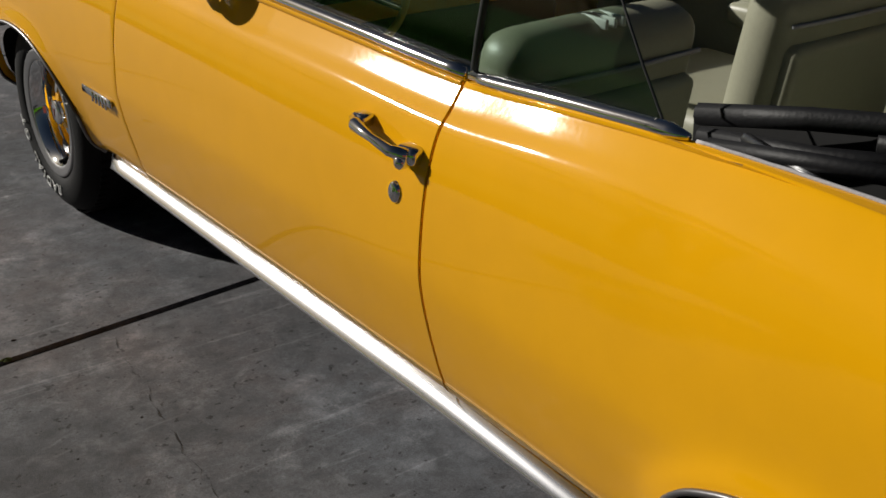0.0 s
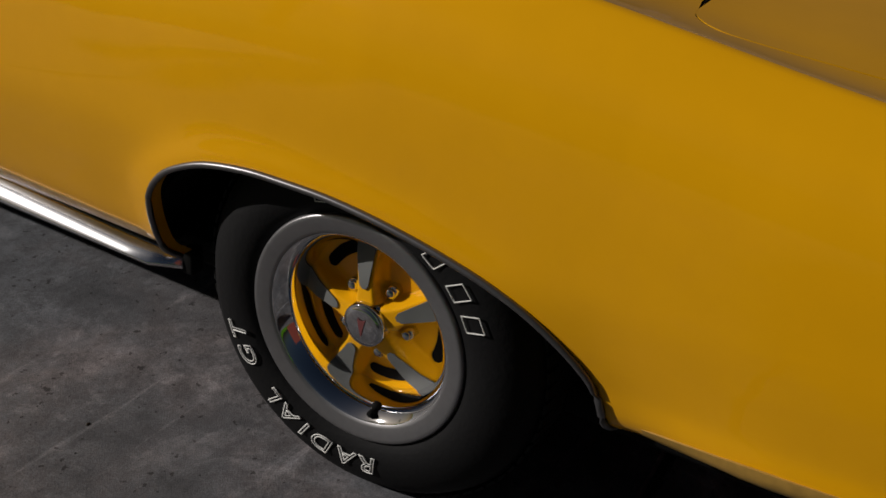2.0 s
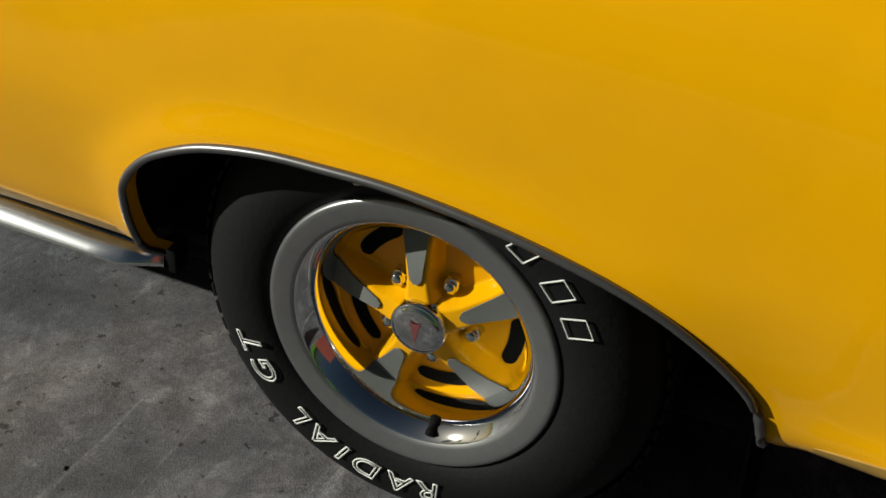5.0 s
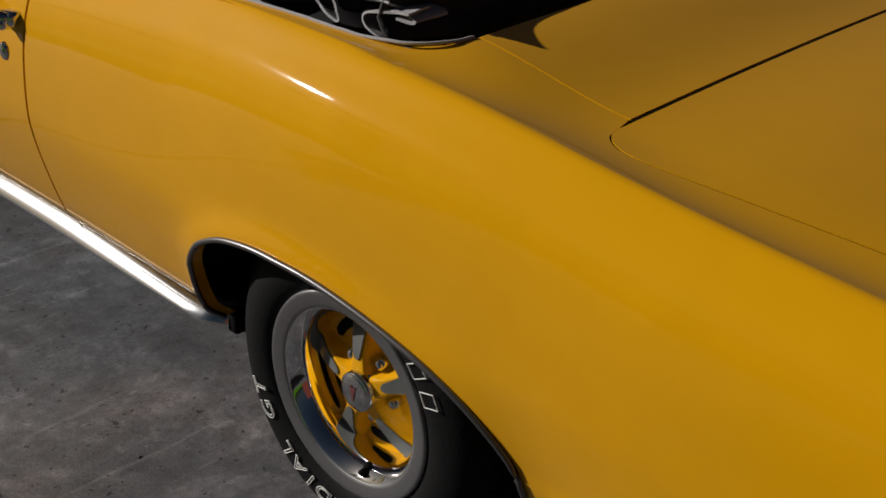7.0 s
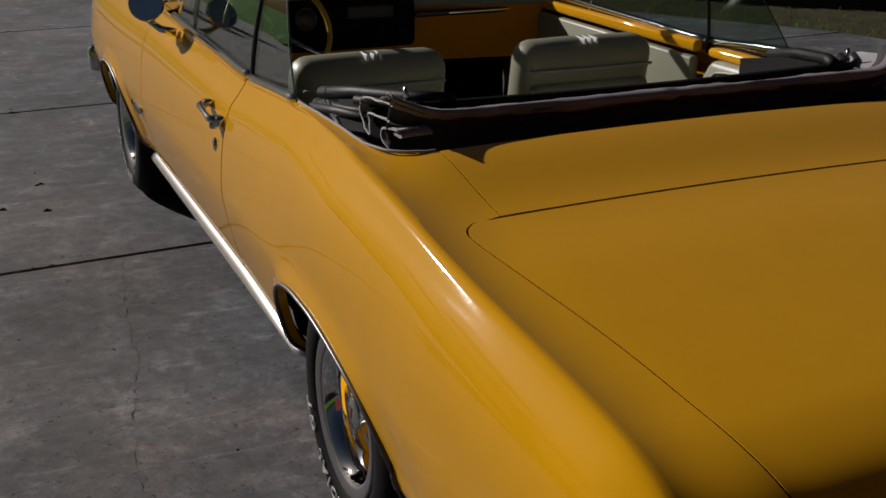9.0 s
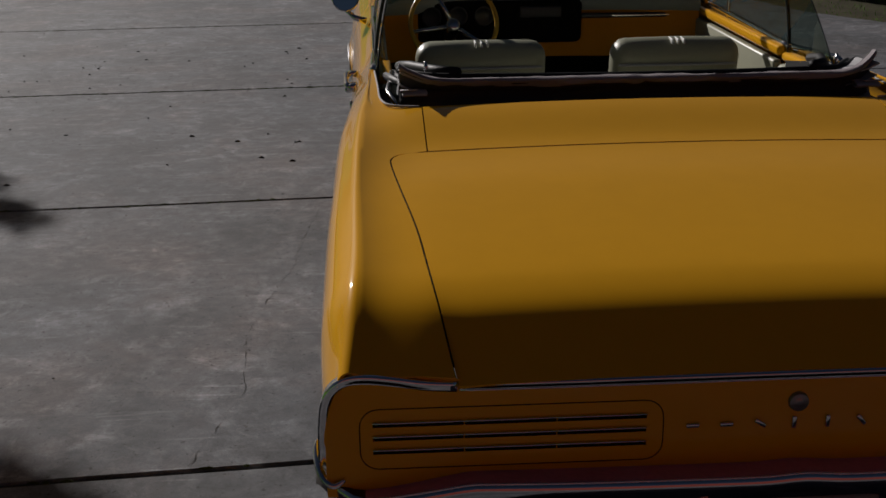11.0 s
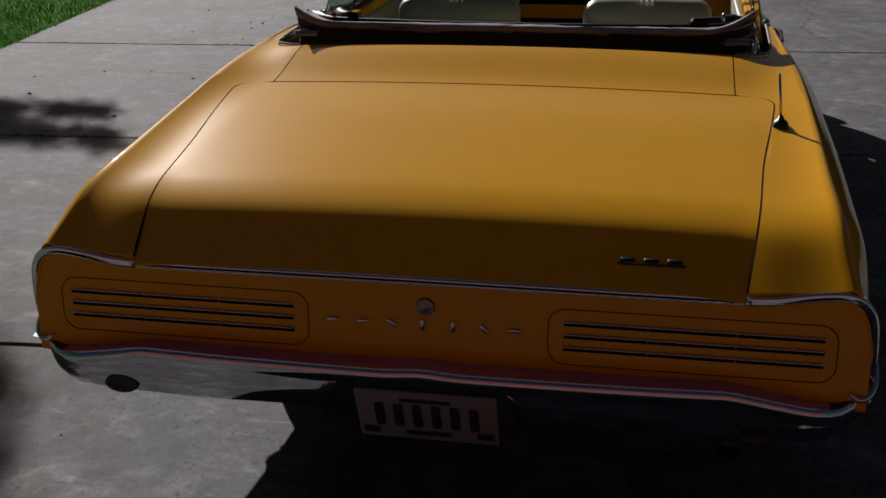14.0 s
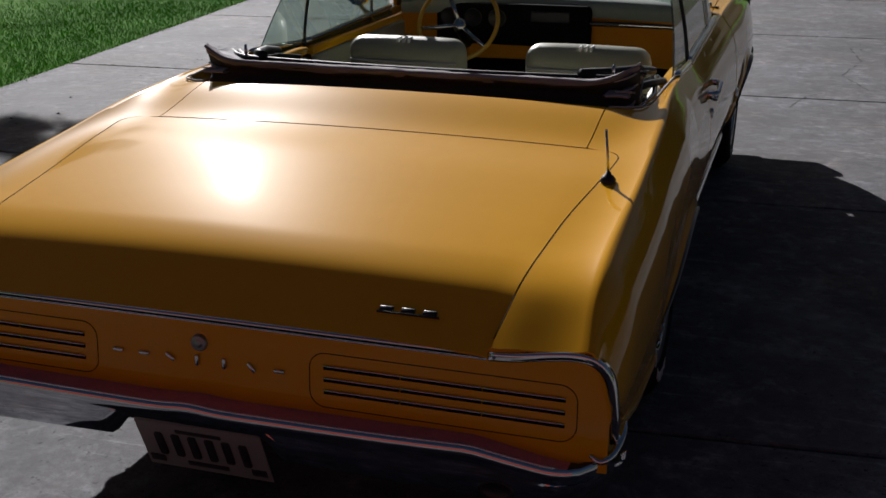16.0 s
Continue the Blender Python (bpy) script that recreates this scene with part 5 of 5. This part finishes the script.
def build_tree(x, y, height, spread, seed, clumps=70, leaves=55, size=0.16):
    rnd = random.Random(seed)
    tree = thing("tree", "broadleaf tree with an uneven open crown, standing on the lawn", "tree", "trees beyond the driveway")
    tree.location = (x, y, -0.05)
    bm = tube([(0, 0, 0), (0.06, 0.03, height * 0.2), (-0.05, 0.08, height * 0.45), (0.04, 0, height * 0.8)], [0.24, 0.18, 0.13, 0.05], 10)
    limbs = []
    for k in range(9):
        a, z = k * 2.4 + rnd.uniform(-0.4, 0.4), height * rnd.uniform(0.3, 0.6)
        r = spread * rnd.uniform(0.6, 1.0)
        tip = (r * math.cos(a), r * math.sin(a), z + height * rnd.uniform(0.1, 0.35))
        tube([(0, 0, z), (tip[0] * 0.5, tip[1] * 0.5, (z + tip[2]) / 2 + 0.2), tip], [0.09, 0.05, 0.015], 7, bm=bm)
        limbs.append(((0, 0, z), tip))
    part("trunk", bm, BARK, tree)
    verts, faces = [], []
    for c in range(clumps):
        (x0, y0, z0), (x1, y1, z1) = rnd.choice(limbs)
        f = rnd.uniform(0.35, 1.1)
        cx, cy, cz = x1 * f + rnd.gauss(0, 0.25 * spread * 0.4), y1 * f + rnd.gauss(0, 0.25 * spread * 0.4), z0 + (z1 - z0) * f + rnd.gauss(0, 0.35)
        for _ in range(leaves):
            p = Vector((cx + rnd.gauss(0, 0.3), cy + rnd.gauss(0, 0.3), cz + rnd.gauss(0, 0.2)))
            u = Vector((rnd.gauss(0, 1), rnd.gauss(0, 1), rnd.gauss(0, 0.6))).normalized()
            v = u.cross(Vector((rnd.gauss(0, 1), rnd.gauss(0, 1), rnd.gauss(0, 1)))).normalized()
            s = size * rnd.uniform(0.6, 1.2)
            i = len(verts)
            verts.extend([tuple(p), tuple(p + u * s * 0.5 + v * s * 0.25), tuple(p + u * s), tuple(p + u * s * 0.5 - v * s * 0.25)])
            faces.append((i, i + 1, i + 2, i + 3))
    me = bpy.data.meshes.new("crown")
    me.from_pydata(verts, [], faces)
    me.materials.append(LEAF)
    ob = new("crown", me)
    ob.parent = tree
    return tree


def add_sprays(tree, h, spots):
    """Leafy twig ends that reach over the drive, each given by where its shade falls, and the limbs that bear them."""
    rnd = random.Random(77)
    verts, faces = [], []
    bm = bmesh.new()
    for gx, gy, sx, sy in spots:
        k = h / toward.z
        c = Vector((gx, gy, 0)) + toward * k - tree.location
        tube([(0, 0, 2.6), (c.x * 0.5, c.y * 0.5, 3.6), tuple(c)], [0.009, 0.005, 0.003], 5, bm=bm)
        for _ in range(int(1500 * sx * sy / 0.05) if sx * sy < 0.05 else 1700):
            p = c + Vector((rnd.gauss(0, sx * 0.5), rnd.gauss(0, sy * 0.5), rnd.gauss(0, 0.06)))
            u = Vector((rnd.gauss(0, 1), rnd.gauss(0, 1), rnd.gauss(0, 0.6))).normalized()
            v = u.cross(Vector((rnd.gauss(0, 1), rnd.gauss(0, 1), rnd.gauss(0, 1)))).normalized()
            s = rnd.uniform(0.05, 0.09)
            i = len(verts)
            verts.extend([tuple(p), tuple(p + u * s * 0.5 + v * s * 0.3), tuple(p + u * s), tuple(p + u * s * 0.5 - v * s * 0.3)])
            faces.append((i, i + 1, i + 2, i + 3))
    me = bpy.data.meshes.new("twig_leaves")
    me.from_pydata(verts, [], faces)
    me.materials.append(LEAF)
    ob = new("twig_leaves", me)
    ob.parent = tree
    tagged(ob, "dense leafy twig ends", kind="stuff")
    part("limb", bm, BARK, tree)


def build_litter():
    rnd = random.Random(11)
    verts, faces = [], []
    for k in range(1100):
        y = rnd.uniform(-2.6, 9)
        x = rnd.uniform(-3.8, -0.95) if rnd.random() < 0.8 else rnd.uniform(1.0, 3.6)
        r = rnd.choice((0.0015, 0.002, 0.002, 0.0025, 0.003, 0.004, 0.006)) * (1 + 0.13 * max(y, 0))
        a0, n, i = rnd.uniform(0, 6.28), 6, len(verts)
        verts.append((x, y, ground_z(y) + 0.001 + r * 0.35))
        for j in range(n):
            a = a0 + j * 6.283 / n
            rr = r * rnd.uniform(0.5, 1.2)
            verts.append((x + rr * math.cos(a), y + 0.7 * rr * math.sin(a), ground_z(y + 0.7 * rr * math.sin(a)) + 0.0008))
        faces += [(i, i + 1 + j, i + 1 + (j + 1) % n) for j in range(n)]
    for k in range(46):
        x, y, r = rnd.uniform(-3.7, -1.1), rnd.uniform(2.4, 6.5), rnd.choice((0.008, 0.01, 0.013, 0.018))
        a0, n, i = rnd.uniform(0, 6.28), 7, len(verts)
        verts.append((x, y, ground_z(y) + 0.004 + r * 0.4))
        for j in range(n):
            a = a0 + j * 6.283 / n
            rr = r * rnd.uniform(0.5, 1.3)
            verts.append((x + rr * math.cos(a), y + 0.6 * rr * math.sin(a), ground_z(y + 0.6 * rr * math.sin(a)) + 0.0008))
        faces += [(i, i + 1 + j, i + 1 + (j + 1) % n) for j in range(n)]
    me = bpy.data.meshes.new("leaf_litter")
    me.from_pydata(verts, [], faces)
    me.materials.append(DEBRIS)
    tagged(new("leaf_litter", me), "small dry leaf bits and pebbles scattered on concrete", "litter", kind="stuff")
    for cx, cy, n in ((-0.70, -0.395, 420), (-0.77, -0.402, 160), (-0.83, -0.407, 90)):
        verts, faces = [], []
        for k in range(n):
            x, y = cx + rnd.gauss(0, 0.022), cy + rnd.gauss(0, 0.012)
            h, a, lx, ly = ground_z(y) + rnd.uniform(0.008, 0.019), rnd.uniform(0, 6.28), rnd.gauss(0, 0.005), rnd.gauss(0, 0.005)
            i = len(verts)
            verts += [(x - 0.0018 * math.cos(a), y - 0.0018 * math.sin(a), -0.01), (x + 0.0018 * math.cos(a), y + 0.0018 * math.sin(a), -0.01), (x + lx, y + ly, h)]
            faces.append((i, i + 1, i + 2))
        me = bpy.data.meshes.new("weed_tuft")
        me.from_pydata(verts, [], faces)
        me.materials.append(WEED)
        tagged(new("weed_tuft", me), "small green weed growing in the slab joint", "weed", "weeds in the joint")


def build_moss():
    """Dark clumps of moss and dirt that have settled in the slab joints."""
    rnd = random.Random(23)
    verts, faces = [], []
    for k in range(260):
        j = rnd.choice((3, 4, 5, 5, 5, 6, 6))
        x = rnd.choice((-3.9, -3.1, -2.4, -1.9, -1.2)) + rnd.gauss(0, 0.28)
        if x > -0.95:
            continue
        y = joint_y(j, x) + rnd.gauss(0, 0.008)
        rx, ry = rnd.uniform(0.008, 0.03) * (1 + 0.12 * max(y, 0)), rnd.uniform(0.004, 0.010) * (1 + 0.12 * max(y, 0))
        i, n = len(verts), 8
        verts.append((x, y, ground_z(y) + 0.005))
        for m in range(n):
            a = m * 6.283 / n
            q = rnd.uniform(0.6, 1.25)
            verts.append((x + q * rx * math.cos(a), y + q * ry * math.sin(a), ground_z(y) - 0.001))
        faces += [(i, i + 1 + m, i + 1 + (m + 1) % n) for m in range(n)]
    me = bpy.data.meshes.new("joint_moss")
    me.from_pydata(verts, [], faces)
    me.materials.append(WEED)
    tagged(new("joint_moss", me), "dark moss and dirt settled in the slab joints", "moss", kind="stuff")


build_lawn()
build_verge()
build_litter()
build_moss()
shade_tree = build_tree(-10.4, 9.2, 5.6, 2.0, 3, clumps=30)
add_sprays(shade_tree, 4.2, ((-3.45, 2.55, 0.22, 0.08), (-3, 2.57, 0.2, 0.05), (-2.78, 2.6, 0.1, 0.035), (-3.2, 2.12, 0.25, 0.09), (-2.85, 2.05, 0.2, 0.07), (-2.5, 2, 0.18, 0.05), (-4, 2.4, 0.35, 0.15),
                             (-2.45, -0.74, 0.34, 0.28), (-1.95, -0.71, 0.26, 0.2), (-1.75, -0.94, 0.2, 0.16), (-2.8, -0.99, 0.4, 0.4), (-2.3, -1.39, 0.4, 0.35), (-1.85, -1.34, 0.26, 0.22),
                             (-2.1, -0.59, 0.2, 0.12), (-1.72, -0.71, 0.2, 0.16), (-1.52, -0.94, 0.2, 0.16), (-1.45, -1.24, 0.25, 0.22), (-6, 12.9, 0.6, 0.4), (-7.5, 12.8, 0.6, 0.4), (-9, 12.9, 0.6, 0.4), (-3.4, 12, 0.5, 0.3), (-2.8, 12.6, 0.5, 0.35), (-2.2, 12.9, 0.4, 0.3), (-4.2, 13.5, 0.6, 0.5)))


def build_hedge():
    """A dense dark hedge along the edge of the drive; its shaded side faces the car."""
    rnd = random.Random(41)
    hedge = thing("hedge", "tall dense dark green hedge in its own shade behind the driveway", "hedge")
    hedge.location = (2.75, 11.2, 0)
    hedge.rotation_euler = (0, 0, radians(-55))
    bm = bmesh.new()
    for k in range(16):
        x, y = 0.7 * k, 0.12 * k + rnd.uniform(-0.2, 0.2)
        tube([(x, y + 0.7, -0.05), (x + rnd.uniform(-0.2, 0.2), y + 0.7, 0.8), (x + rnd.uniform(-0.3, 0.3), y + 0.8, 1.9)], [0.05, 0.035, 0.012], 6, bm=bm)
    part("stems", bm, BARK, hedge)
    rows = []
    for x in span(-0.1, 10.8, 90):
        row = []
        for a in span(0, 2 * math.pi, 25)[:-1]:
            r = 1 + 0.12 * noise.noise((x * 3, math.cos(a) * 3, math.sin(a) * 3)) + 0.08 * noise.noise((x * 9, math.cos(a) * 8, math.sin(a) * 8))
            e = min(1.0, (x + 0.3) / 0.5, (11 - x) / 0.5)
            row.append((x, 0.12 * x + 0.7 + 0.5 * r * e * math.cos(a), 1.05 + 1.05 * r * e * max(-1, math.sin(a) * 1.1)))
        rows.append(row)
    part("inner_twig_mass", quads(rows, closed=True, caps=True), HEDGE, hedge, "dense dark inner twigs")
    verts, faces = [], []
    for _ in range(26000):
        x = rnd.uniform(-0.3, 11)
        top = 2.3 + 0.25 * noise.noise((x * 1.3, 0, 0)) + 0.1 * noise.noise((x * 5, 2, 0))
        z = top * rnd.uniform(0.02, 1) ** 0.7
        y = 0.12 * x + 0.7 + rnd.choice((-1, -1, 1)) * (0.6 - 0.15 * (z / top) ** 4) * rnd.uniform(0.65, 1.08) + 0.12 * noise.noise((x * 2, z * 2, 7))
        p = Vector((x, y, z))
        u = Vector((rnd.gauss(0, 1), rnd.gauss(0, 1), rnd.gauss(0, 0.8))).normalized()
        v = u.cross(Vector((rnd.gauss(0, 1), rnd.gauss(0, 1), rnd.gauss(0, 1)))).normalized()
        s = rnd.uniform(0.07, 0.15)
        i = len(verts)
        verts.extend([tuple(p), tuple(p + u * s * 0.5 + v * s * 0.3), tuple(p + u * s), tuple(p + u * s * 0.5 - v * s * 0.3)])
        faces.append((i, i + 1, i + 2, i + 3))
    me = bpy.data.meshes.new("hedge_leaves")
    me.from_pydata(verts, [], faces)
    me.materials.append(HEDGE)
    ob = new("hedge_leaves", me)
    ob.parent = hedge
    tagged(ob, kind="stuff")


build_hedge()
for k, (tx, ty) in enumerate(((9.5, 21), (15.5, 19), (12, 27))):
    build_tree(tx, ty, 6.5, 3.4, 20 + k, clumps=90, leaves=60, size=0.3)
